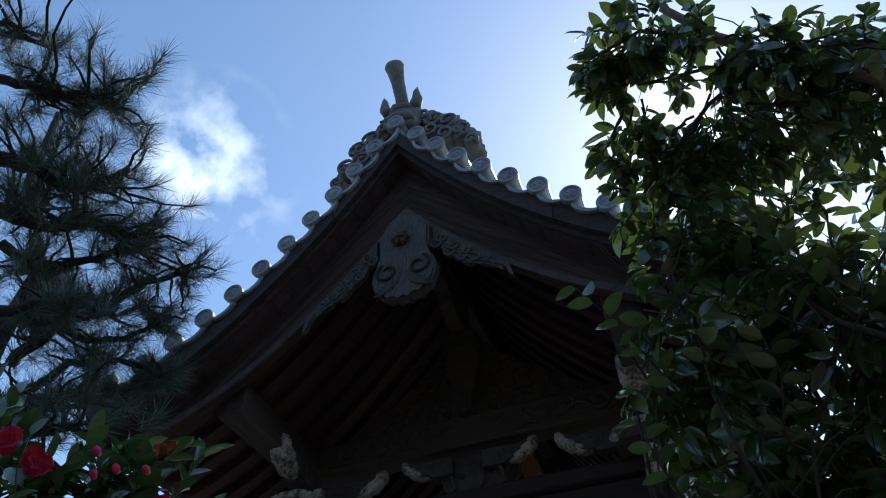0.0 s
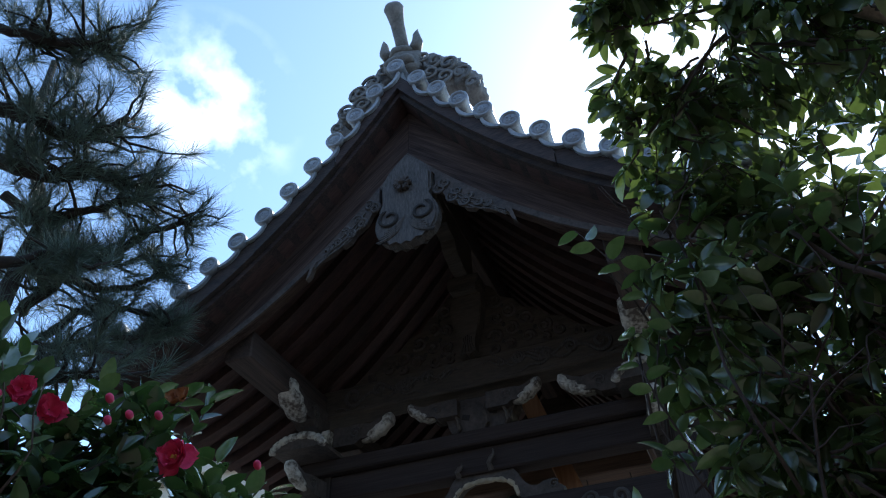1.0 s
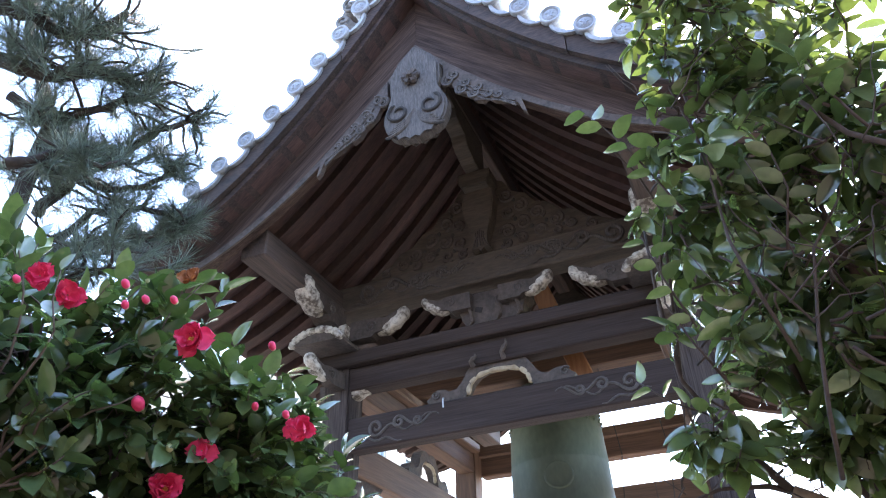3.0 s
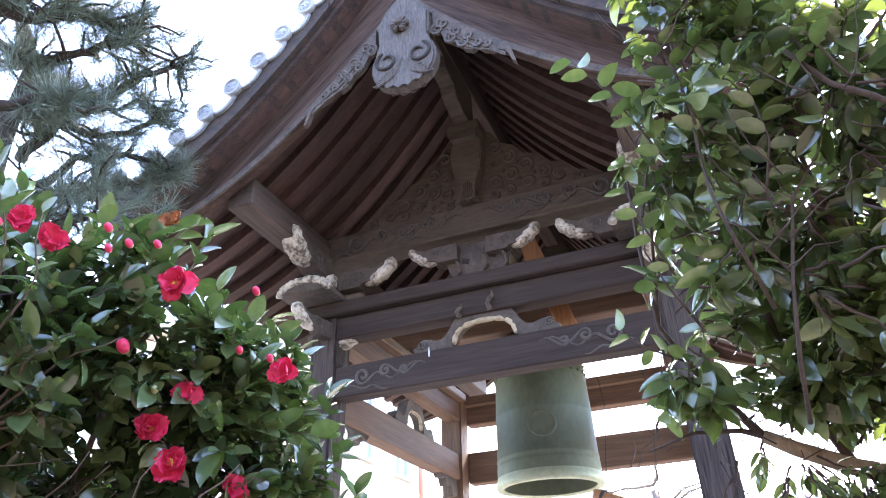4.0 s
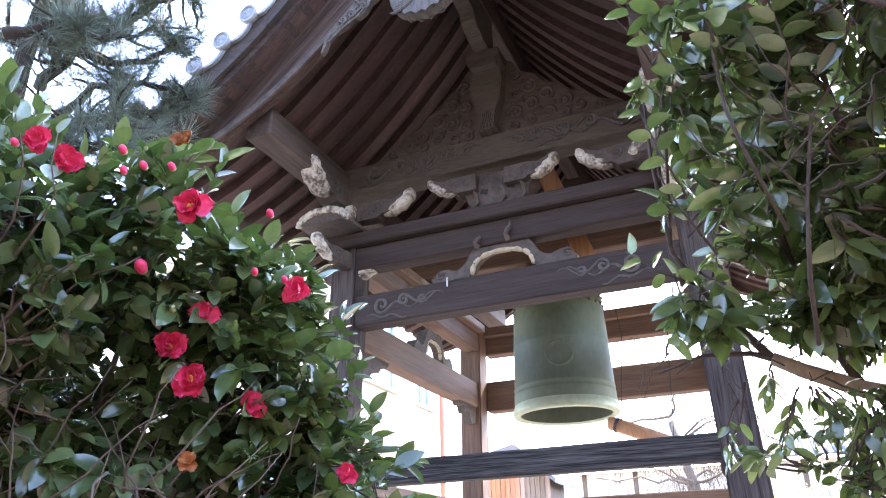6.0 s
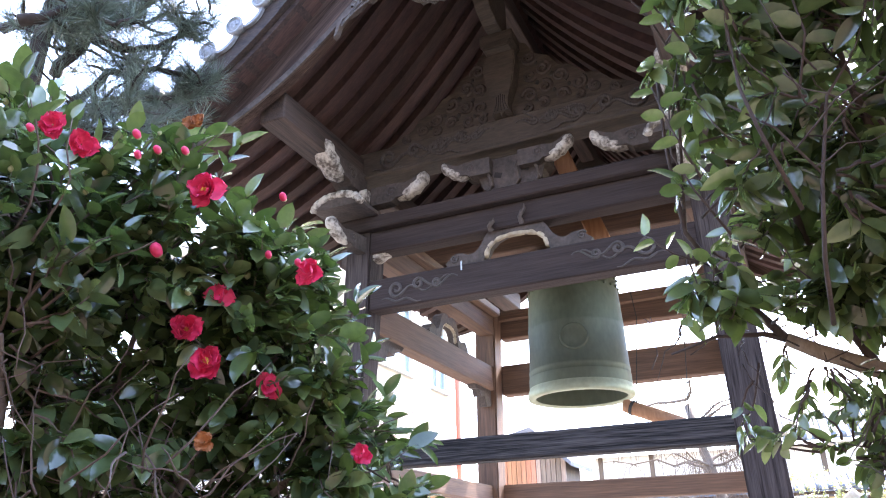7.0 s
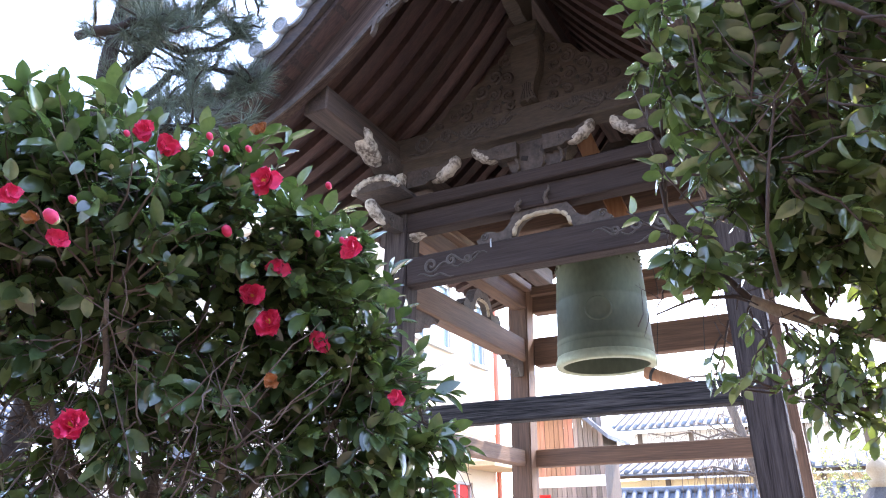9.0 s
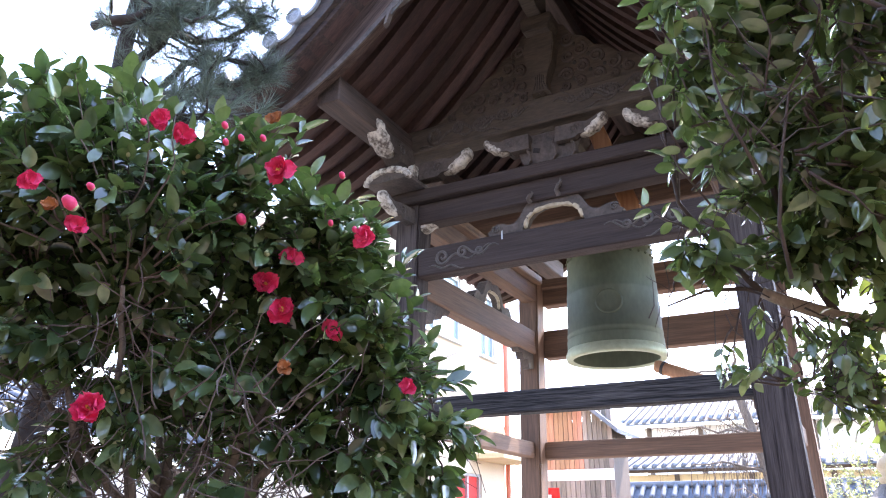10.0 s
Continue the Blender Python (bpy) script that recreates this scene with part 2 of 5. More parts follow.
def tube(bm, pts, radii, seg=6):
    """A round rod through pts, with a radius for each."""
    pts = [Vector(p) for p in pts]
    if not isinstance(radii, (list, tuple)):
        radii = [radii] * len(pts)
    rings = []
    x = None
    for i, p in enumerate(pts):
        d = (pts[min(i + 1, len(pts) - 1)] - pts[max(i - 1, 0)]).normalized()
        if x is None:
            x = d.orthogonal().normalized()
        x = (x - d * x.dot(d))
        x = x.normalized() if x.length > 1e-6 else d.orthogonal().normalized()
        y = d.cross(x)
        rings.append([bm.verts.new(p + radii[i] * (math.cos(a) * x + math.sin(a) * y)) for a in [2 * math.pi * k / seg for k in range(seg)]])
    for r0, r1 in zip(rings, rings[1:]):
        for k in range(seg):
            bm.faces.new((r0[k], r0[(k + 1) % seg], r1[(k + 1) % seg], r1[k]))
    bm.faces.new(list(reversed(rings[0])))
    bm.faces.new(rings[-1])
    return bm


def lathe(bm, prof, c=(0, 0, 0), seg=32, axis="z"):
    """Turns a profile of (radius, height) about an upright axis, or about one along y."""
    rings = []
    for r, h in prof:
        ring = []
        for k in range(seg):
            a = 2 * math.pi * k / seg
            u, v = r * math.cos(a), r * math.sin(a)
            ring.append(bm.verts.new((c[0] + u, c[1] + v, c[2] + h) if axis == "z" else (c[0] + u, c[1] + h, c[2] + v)))
        rings.append(ring)
    for r0, r1 in zip(rings, rings[1:]):
        for k in range(seg):
            bm.faces.new((r0[k], r0[(k + 1) % seg], r1[(k + 1) % seg], r1[k]))
    return bm


def spiral(cx, cz, r, turns, start, y, sign=1, n=26, tail=None):
    """Points of a scroll in an upright plane at y, from its outside to its eye; tail leads up to it."""
    pts = []
    for i in range(n):
        f = i / (n - 1)
        a = start + sign * turns * 2 * math.pi * f
        rr = r * (1 - 0.82 * f)
        pts.append((cx + rr * math.cos(a), y, cz + rr * math.sin(a)))
    return ([(a, y, b) for a, b in tail] if tail else []) + pts


# ---- the bell tower ----
def roof_z(x):
    """Height of the roof's upper curve, the same on both slopes."""
    a = abs(x)
    return 6.32 - 1.47 * a + 0.285 * a * a


def barge_low(x):
    return roof_z(x) - (0.78 - 0.20 * abs(x))


EAVE, VERGE_F, VERGE_B = 2.1, -1.345, 3.945


def strip(bm, top, low, x0, x1, y0, y1, n=16):
    """A board that follows the roof's curve from x0 to x1, between two height functions, from y0 to y1."""
    xs = [x0 + (x1 - x0) * i / n for i in range(n + 1)]
    rows = [[bm.verts.new((x, y, f(x))) for x in xs] for f, y in ((top, y0), (top, y1), (low, y1), (low, y0))]
    for a in range(4):
        r0, r1 = rows[a], rows[(a + 1) % 4]
        for i in range(n):
            bm.faces.new((r0[i], r0[i + 1], r1[i + 1], r1[i]))
    bm.faces.new([r[0] for r in rows])
    bm.faces.new([r[-1] for r in reversed(rows)])
    return bm


platform = thing("stone_platform", "grey granite block platform under the bell tower", "platform")
for level in range(3):
    for k in range(5):
        for y, d in ((-0.75, 0.4), (3.35, 0.4)):
            part("stone_block", box(bmesh.new(), (-2.0 + k * 1.0, y, 0.15 + 0.3 * level), (0.985, d, 0.29), 0.015), stone, platform)
    for k in range(4):
        for x in (-2.3, 2.3):
            part("stone_block", box(bmesh.new(), (x, -0.05 + k * 0.9, 0.15 + 0.3 * level), (0.4, 0.885, 0.29), 0.015), stone, platform)
# unseen paving, made pale to bounce light up into the tower
part("paving", box(bmesh.new(), (0, 1.3, 0.45), (4.2, 3.7, 0.88), 0.01), stone, platform)

tower = thing("bell_tower", "old weathered timber bell tower with a curved tiled gable roof", "bell tower", at=(0, 1.3, 0.9))

# posts lean inwards
for sx in (-1, 1):
    for back in (0, 1):
        bm = bmesh.new()
        rings = []
        for z in (0.9, 3.95):
            inner = (1.085 if sx < 0 else 1.165 - 0.05 * back) + 0.03 * (3.27 - z)
            yf = -0.02 - 0.03 * (3.27 - z)
            ys = (yf, yf + 0.21) if not back else (2.6 - yf - 0.21 + 0.05, 2.6 - yf + 0.05)
            rings.append([bm.verts.new((sx * x, y, z)) for x, y in ((inner, ys[0]), (inner + 0.21, ys[0]), (inner + 0.21, ys[1]), (inner, ys[1]))])
        for k in range(4):
            bm.faces.new((rings[0][k], rings[0][(k + 1) % 4], rings[1][(k + 1) % 4], rings[1][k]))
        bm.faces.new(rings[0]), bm.faces.new(rings[1])
        bmesh.ops.bevel(bm, geom=[e for e in bm.edges], offset=0.014, segments=2, affect="EDGES")
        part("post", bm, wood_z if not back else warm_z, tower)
        part("post_base_stone", box(bmesh.new(), (sx * 1.35, -0.02 if not back else 2.67, 0.93), (0.42, 0.42, 0.1), 0.02), stone, tower)


def timber(name, c, s, mat, label="", bevel=0.01):
    return part(name, box(bmesh.new(), c, s, bevel), mat, tower, label)


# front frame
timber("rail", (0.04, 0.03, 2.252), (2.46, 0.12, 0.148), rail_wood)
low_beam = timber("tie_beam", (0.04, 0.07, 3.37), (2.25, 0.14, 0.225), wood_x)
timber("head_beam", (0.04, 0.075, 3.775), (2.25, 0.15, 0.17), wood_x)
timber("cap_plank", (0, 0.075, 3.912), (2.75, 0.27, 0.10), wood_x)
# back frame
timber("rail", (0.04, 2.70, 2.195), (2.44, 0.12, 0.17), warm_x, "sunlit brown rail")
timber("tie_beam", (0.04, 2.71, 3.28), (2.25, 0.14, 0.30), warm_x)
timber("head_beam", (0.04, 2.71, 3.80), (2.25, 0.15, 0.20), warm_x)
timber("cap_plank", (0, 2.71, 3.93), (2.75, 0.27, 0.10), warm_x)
# side frames
for sx in (-1, 1):
    timber("side_rail", (sx * 1.235, 1.32, 2.195), (0.12, 2.44, 0.15), wood_y)
    timber("side_tie_beam", (sx * 1.18, 1.33, 3.27), (0.14, 2.40, 0.24), wood_y)
    timber("side_head_beam", (sx * 1.16, 1.33, 3.80), (0.16, 2.40, 0.18), wood_y)
    timber("side_cap_plank", (sx * 1.14, 1.33, 3.935), (0.26, 2.30, 0.08), wood_y)
    timber("purlin", (sx * 1.255, 1.3, 4.40), (0.20, 4.6, 0.20), grey_y)
    # carved brackets under the ends of the side tie beam
    for y, s in ((0.35, 1), (2.35, -1)):
        bm = bmesh.new()
        pts = [(y - s * 0.12, 3.16), (y + s * 0.30, 3.16), (y + s * 0.26, 3.11), (y + s * 0.18, 3.12), (y + s * 0.14, 3.05), (y + s * 0.05, 3.07), (y + s * 0.0, 2.98), (y - s * 0.12, 3.0)]
        part("carved_bracket", prism(bm, pts, sx * 1.18 - 0.04, sx * 1.18 + 0.04, "yz"), carved, tower)

beam_carving = material("beam_carving_wood", (0.030, 0.025, 0.023), (0.11, 0.094, 0.085), 0.75, 12.0, (1, 1, 1), 0.6, fine=40)


# carved scrolls along the tie beam and the beam above
def swirl_set(parent, x, z, y, s, size=1.0, mat=None):
    """Carved cloud vines: a scroll that runs out into a wave, then a smaller one behind it."""
    for dx, dz, r, run, flip in ((0.0, 0.0, 0.058, 15, 1), (0.17, 0.012, 0.040, 12, -1), (0.31, 0.0, 0.030, 8, 1)):
        pts = []
        for i in range(22):
            f = i / 21
            a = radians(-90 - 460 * (1 - f))
            rr = r * (0.15 + 0.85 * f)
            pts.append((dx + rr * math.cos(a), dz + flip * rr * math.sin(a)))
        ex, ez = pts[-1]
        for i in range(1, run):
            pts.append((ex + 0.022 * i, ez + flip * (0.030 * (1 - math.cos(i * 0.62)) + 0.0012 * i)))
        n = len(pts)
        radii = [(0.004 + 0.010 * math.sin(math.pi * min(1.0, (i + 2) / (n + 2)) ** 0.8)) * size for i in range(n)]
        bm = tube(bmesh.new(), [(x + s * px * size, y, z + pz * size) for px, pz in pts], radii, 6)
        part("scroll_carving", bm, mat or beam_carving, parent)
    wave = [(x + s * (-0.12 + 0.028 * i) * size, y, z + (-0.062 + 0.012 * math.sin(i * 1.1) - 0.004 * i) * size) for i in range(12)]
    part("scroll_carving", tube(bmesh.new(), wave, [(0.003 + 0.007 * math.sin(math.pi * i / 11)) * size for i in range(12)], 6), mat or beam_carving, parent)


for s in (-1, 1):
    swirl_set(low_beam, -s * 0.86, 3.385, 0.0, s)
bm = bmesh.new()
for k in (-0.36,):
    tube(bm, [(k, -0.004, 3.50), (k, -0.012, 3.49), (k, -0.012, 3.435)], 0.006, 6)
part("iron_staple", bm, alum, tower, "bright metal staple")

# frog-leg strut between the two front beams
inner = [(0.238, 3.487), (0.215, 3.535), (0.185, 3.59), (0.14, 3.632), (0.08, 3.655), (0.0, 3.662)]
outer = [(0.0, 3.712), (0.06, 3.735), (0.13, 3.735), (0.185, 3.705), (0.225, 3.655), (0.255, 3.60), (0.295, 3.562), (0.345, 3.552), (0.385, 3.572), (0.43, 3.578), (0.465, 3.562), (0.485, 3.535), (0.515, 3.515), (0.50, 3.487)]
loop = outer + inner[:-1]
loop = loop + [(0.0, 3.662)] + [(-x, z) for x, z in reversed(inner[:-1])] + [(-x, z) for x, z in reversed(outer[1:])]
frog = part("frog_leg_strut", prism(bmesh.new(), [(x + 0.02, z) for x, z in loop], 0.03, 0.12), carved, tower)
for sx in (-1, 1):
    for yc in (1.5,):
        side_frog = part("frog_leg_strut", prism(bmesh.new(), [(yc + x * 0.8, z - 0.09) for x, z in loop], sx * 1.18 - 0.045, sx * 1.18 + 0.045, "yz"), carved, tower)
        band = []
        for i in range(49):
            t = math.pi * (0.02 + 0.96 * i / 48)
            cx, cz = math.cos(t), math.sin(t)
            band.append((sx * 1.15, yc + 0.15 * math.copysign(abs(cx) ** 0.55, cx), 3.397 + 0.158 * cz ** 0.55))
        bm = tube(bmesh.new(), band, [0.010 if i % 5 == 0 else 0.016 for i in range(49)], 8)
        part("painted_edge", bm, cream_paint, side_frog, "worn cream painted scalloped edge", True)
band = []
for i in range(61):
    a = math.pi * (0.02 + 0.96 * i / 60)
    cx, cz = math.cos(a), math.sin(a)
    band.append((0.02 + 0.218 * math.copysign(abs(cx) ** 0.72, cx), 0.045, 3.487 + 0.160 * cz ** 0.72))
bm = tube(bmesh.new(), band, [0.009 + 0.011 * abs(math.sin(math.pi * i / 8.57)) ** 0.4 for i in range(61)], 10)
for v in bm.verts:
    v.co += noise.noise_vector(v.co * 40) * 0.005
part("painted_edge", bm, cream_paint, frog, "worn cream painted scalloped edge", True)
for x, z, k in ((0.10, 3.70, 1.0), (-0.12, 3.69, 0.55)):
    part("finial", tube(bmesh.new(), [(x - 0.02, 0.01, z), (x - 0.025, -0.02, z + 0.035 * k), (x - 0.005, -0.03, z + 0.06 * k), (x + 0.015, -0.03, z + 0.085 * k), (x + 0.012, -0.03, z + 0.12 * k)], [0.022, 0.016, 0.017, 0.011, 0.003], 6), carved, frog)
for s in (-1, 1):
    part("scroll_carving", tube(bmesh.new(), spiral(0.02 + s * 0.45, 3.54, 0.032, 1.3, 0.5, 0.025, s), 0.007, 5), pale_carved, frog)


# carved noses on the bracket ends
NOSE = [(-0.12, 0.0), (-0.12, 0.15), (0.10, 0.15), (0.18, 0.135), (0.25, 0.16), (0.30, 0.19), (0.335, 0.17), (0.33, 0.13), (0.28, 0.105), (0.25, 0.07), (0.20, 0.065), (0.17, 0.03), (0.10, 0.03), (0.06, 0.0)]


def nose(at, turn, scale=1.0, w=0.1, tip=True):
    """A carved bracket nose that points along +x, turned about z and set at a place."""
    m = pose(*at, 0, 0, turn) @ Matrix.Scale(scale, 4)
    bm = prism(bmesh.new(), NOSE, -w / 2, w / 2, "xz")
    bm.transform(m)
    n = part("bracket_nose", bm, carved, tower)
    if tip:
        line = ((0.340, 0.200), (0.326, 0.180), (0.305, 0.150), (0.285, 0.128), (0.262, 0.108), (0.240, 0.092), (0.215, 0.078), (0.190, 0.062), (0.160, 0.046), (0.130, 0.034), (0.100, 0.024))
        fat = (0.014, 0.036, 0.047, 0.038, 0.042, 0.047, 0.036, 0.038, 0.036, 0.020, 0.008)
        bm = tube(bmesh.new(), [(x, 0, z) for x, z in line], fat, 14)
        for v in bm.verts:
            v.co.y = 0.56 * w * math.copysign(min(1.0, abs(v.co.y) / 0.04) ** 0.6, v.co.y)
            v.co += noise.noise_vector((v.co + Vector(at) * 7) * 13) * 0.004
        bm.transform(m)
        part("painted_tip", bm, white_paint, n, "worn white painted carved tip", True)
        for sy in (-1, 1):
            bm = tube(bmesh.new(), spiral(0.06, 0.085, 0.045, 1.4, 0.3, sy * (w / 2 + 0.002), 1), 0.006, 5)
            bm.transform(m)
            part("scroll_carving", bm, pale_carved, n)
    return n


for s in (-1, 1):
    a = 0 if s < 0 else 180
    nose((s * 0.93, -0.02, 4.04), a, 0.95)                    # corner arm, pointing to the middle
    nose((s * 0.20, -0.02, 4.09), a + 180, 0.8, 0.12)         # middle arm
    nose((s * 1.20, -0.13, 4.17), -90, 1.15, 0.13)            # forward, under the purlin
    nose((s * 1.16, -0.10, 3.70), -90 + s * 8, 0.8, 0.10)     # forward, from the tie beam
    nose((s * 1.22, 0.08, 3.63), 90 - s * -90 if s < 0 else 0, 0.95, 0.12)   # outwards
    bm = prism(bmesh.new(), [(-0.03, 0), (0.022, 0), (0.026, 0.07), (0.036, 0.125), (-0.022, 0.12), (-0.034, 0.06)], -0.05, 0.03, bevel=0.006)
    bm.transform(Matrix.Translation((s * 1.075, -0.10, 4.02)))
    part("arm_end", bm, white_paint, tower, "worn white painted bracket end")
    # curved bracket arm with a scalloped white rim
    bm = bmesh.new()
    arc = [(0.20 * math.cos(math.pi * i / 12), 0.105 * math.sin(math.pi * i / 12)) for i in range(13)]
    part("bracket_arm", prism(bm, [(s * 1.19 + x, 3.965 + z) for x, z in arc], -0.30, 0.02), carved, tower)
    bm = bmesh.new()
    rim = [(s * 1.19 + 0.192 * math.cos(math.pi * i / 40), -0.295, 3.962 + 0.098 * math.sin(math.pi * i / 40)) for i in range(41)]
    tube(bm, rim, [0.023 if i % 5 == 0 else 0.029 for i in range(41)], 8)
    for v in bm.verts:
        v.co += noise.noise_vector(v.co * 35) * 0.006
    part("painted_rim", bm, white_paint, tower, "worn white scalloped bracket rim", smooth=True)
    for x, y, z, w in ((1.17, 0.06, 4.00, 0.22), (1.17, 0.06, 4.15, 0.16), (1.2, -0.1, 4.24, 0.14)):
        timber("bearing_block", (s * x, y, z), (w, w, 0.12), carved, bevel=0.02)
bm = prism(bmesh.new(), [(-0.15, 3.965), (0.20, 3.965), (0.25, 4.0), (0.26, 4.08), (0.30, 4.11), (0.30, 4.16), (-0.24, 4.16), (-0.24, 4.11), (-0.20, 4.085), (-0.19, 4.02)], -0.01, 0.14, bevel=0.006)
middle = part("middle_block", bm, carved, tower)
for x, z in ((-0.10, 4.06), (0.10, 4.07), (0.24, 4.06)):
    part("hook", tube(bmesh.new(), [(x - 0.035, -0.014, z - 0.09), (x - 0.005, -0.03, z - 0.06), (x - 0.012, -0.035, z), (x - 0.03, -0.035, z + 0.035), (x - 0.018, -0.03, z + 0.085)], [0.009, 0.014, 0.013, 0.011, 0.003], 6), carved, middle)
    # solid dark block set on the face as the shade of a hole
    if x < 0.2:
        part("pierced_hole", box(bmesh.new(), (x + 0.035, -0.009, z + 0.025), (0.055, 0.008, 0.04), 0.002, Matrix.Rotation(0.3, 4, "Y")), groove_shade, middle, "dark inset painting the shade of a hole in the carving")
timber("bracket_arm", (0, 0.06, 4.175), (0.62, 0.11, 0.13), carved, bevel=0.02)

# gable end: carved beam, panel with dark insets as shaded holes, strut
rainbow = timber("gable_beam", (0, 0.075, 4.435), (2.42, 0.15, 0.21), gable_board)
timber("gable_moulding", (0, 0.06, 4.315), (2.42, 0.18, 0.035), gable_board)
for s in (-1, 1):
    swirl_set(rainbow, s * 0.93, 4.44, -0.004, -s, 1.25, pale_carved)
    swirl_set(rainbow, s * 0.50, 4.45, -0.004, -s, 0.9, pale_carved)
    bm = tube(bmesh.new(), [(s * (0.62 - 0.06 * i), -0.002, 4.44 + 0.045 * math.sin(i * 0.9) + 0.008 * i) for i in range(9)], [0.004, 0.008, 0.010, 0.010, 0.010, 0.009, 0.008, 0.006, 0.003], 5)
    part("scroll_carving", bm, pale_carved, rainbow)
    part("scroll_carving", tube(bmesh.new(), spiral(s * 0.34, 4.465, 0.055, 1.3, 0.5, -0.002, -s), 0.009, 5), pale_carved, rainbow)
panel = [(-1.02, 4.54), (1.02, 4.54), (0.86, 4.62), (0.76, 4.66), (0.70, 4.74), (0.58, 4.78), (0.50, 4.87), (0.41, 4.90), (0.34, 5.0), (0.24, 5.05), (0.18, 5.16), (0.10, 5.2)]
panel = panel + [(-x, z) for x, z in reversed(panel[2:])]
gable = part("carved_gable_panel", prism(bmesh.new(), panel, 0.05, 0.10), gable_board, tower)
random.seed(5)
for s in (-1, 1):
    for x, z, r in ((0.20, 5.02, 0.06), (0.30, 4.90, 0.06), (0.20, 4.86, 0.05), (0.42, 4.80, 0.06), (0.31, 4.74, 0.055), (0.19, 4.70, 0.06), (0.55, 4.70, 0.055), (0.43, 4.64, 0.05), (0.66, 4.64, 0.045), (0.29, 4.61, 0.045), (0.80, 4.59, 0.04), (0.55, 4.60, 0.035), (0.17, 4.60, 0.04)):
        bm = tube(bmesh.new(), spiral(s * x, z, r, 1.5, random.uniform(0, 6), 0.046, s * random.choice((-1, 1)), 22), [0.016 - 0.0003 * i for i in range(22)], 5)
        part("cloud_scroll", bm, carved, gable)
    # flat dark blobs paint the shade of holes between the scrolls
    for x, z, r in ((0.25, 4.96, 0.016), (0.36, 4.83, 0.02), (0.25, 4.79, 0.018), (0.37, 4.69, 0.018), (0.48, 4.71, 0.016), (0.24, 4.65, 0.018), (0.60, 4.64, 0.014)):
        bm = bmesh.new()
        bmesh.ops.create_icosphere(bm, subdivisions=1, radius=r, matrix=Matrix.Translation((s * x, 0.047, z)) @ Matrix.Diagonal((1, 0.25, 1.2, 1)))
        part("pierced_hole", bm, iron, gable, "dark inset painting the shade of a hole in the carving")
strut = part("king_strut", prism(bmesh.new(), [(-0.10, 5.06), (0.12, 5.06), (0.125, 4.95), (0.10, 4.80), (0.05, 4.66), (0.045, 4.60), (0.07, 4.545), (0.02, 4.56), (0, 4.53), (-0.02, 4.56), (-0.07, 4.545), (-0.045, 4.60), (-0.05, 4.66), (-0.10, 4.80), (-0.13, 4.93)], -0.06, 0.06, bevel=0.008), gable_board, tower)
for i in range(-2, 3):
    part("flute", tube(bmesh.new(), [(i * 0.016, -0.062, 4.70 - abs(i) * 0.01), (i * 0.014, -0.066, 4.63), (i * 0.026, -0.062, 4.56)], 0.006, 5), carved, strut)
bm = prism(bmesh.new(), [(-0.085, 5.06), (0.105, 5.06), (0.135, 5.11), (0.135, 5.19), (-0.115, 5.19), (-0.115, 5.11)], -0.13, 0.12, bevel=0.008)
part("strut_cap", bm, gable_board, tower)
bm = prism(bmesh.new(), [(0.0, 5.19), (-0.22, 5.19), (-0.26, 5.22), (-0.34, 5.23), (-0.38, 5.27), (-0.40, 5.33), (-0.50, 5.34), (-0.56, 5.37), (-0.58, 5.44), (-0.72, 5.46), (-0.76, 5.52), (-0.76, 5.60), (0.0, 5.60)], -0.048, 0.062, "yz", bevel=0.006)
part("ridge_bracket", bm, gable_board, tower)
timber("ridge_purlin", (0, 1.3, 5.62), (0.14, 4.7, 0.18), grey_y)
timber("back_gable_beam", (0, 2.70, 4.435), (2.42, 0.15, 0.21), warm_x)
part("back_gable_panel", prism(bmesh.new(), [(-1.02, 4.54), (1.02, 4.54), (0.1, 5.55), (-0.1, 5.55)], 2.68, 2.74), gable_board, tower)
part("brace", beam((0.27, 0.30, 4.42), (0.56, 0.30, 3.50), 0.13, 0.05), sunlit_wood, tower, "reddish wood brace with sunlight in its colour")
timber("bell_beam", (0, 1.36, 4.17), (2.5, 0.26, 0.26), warm_x)

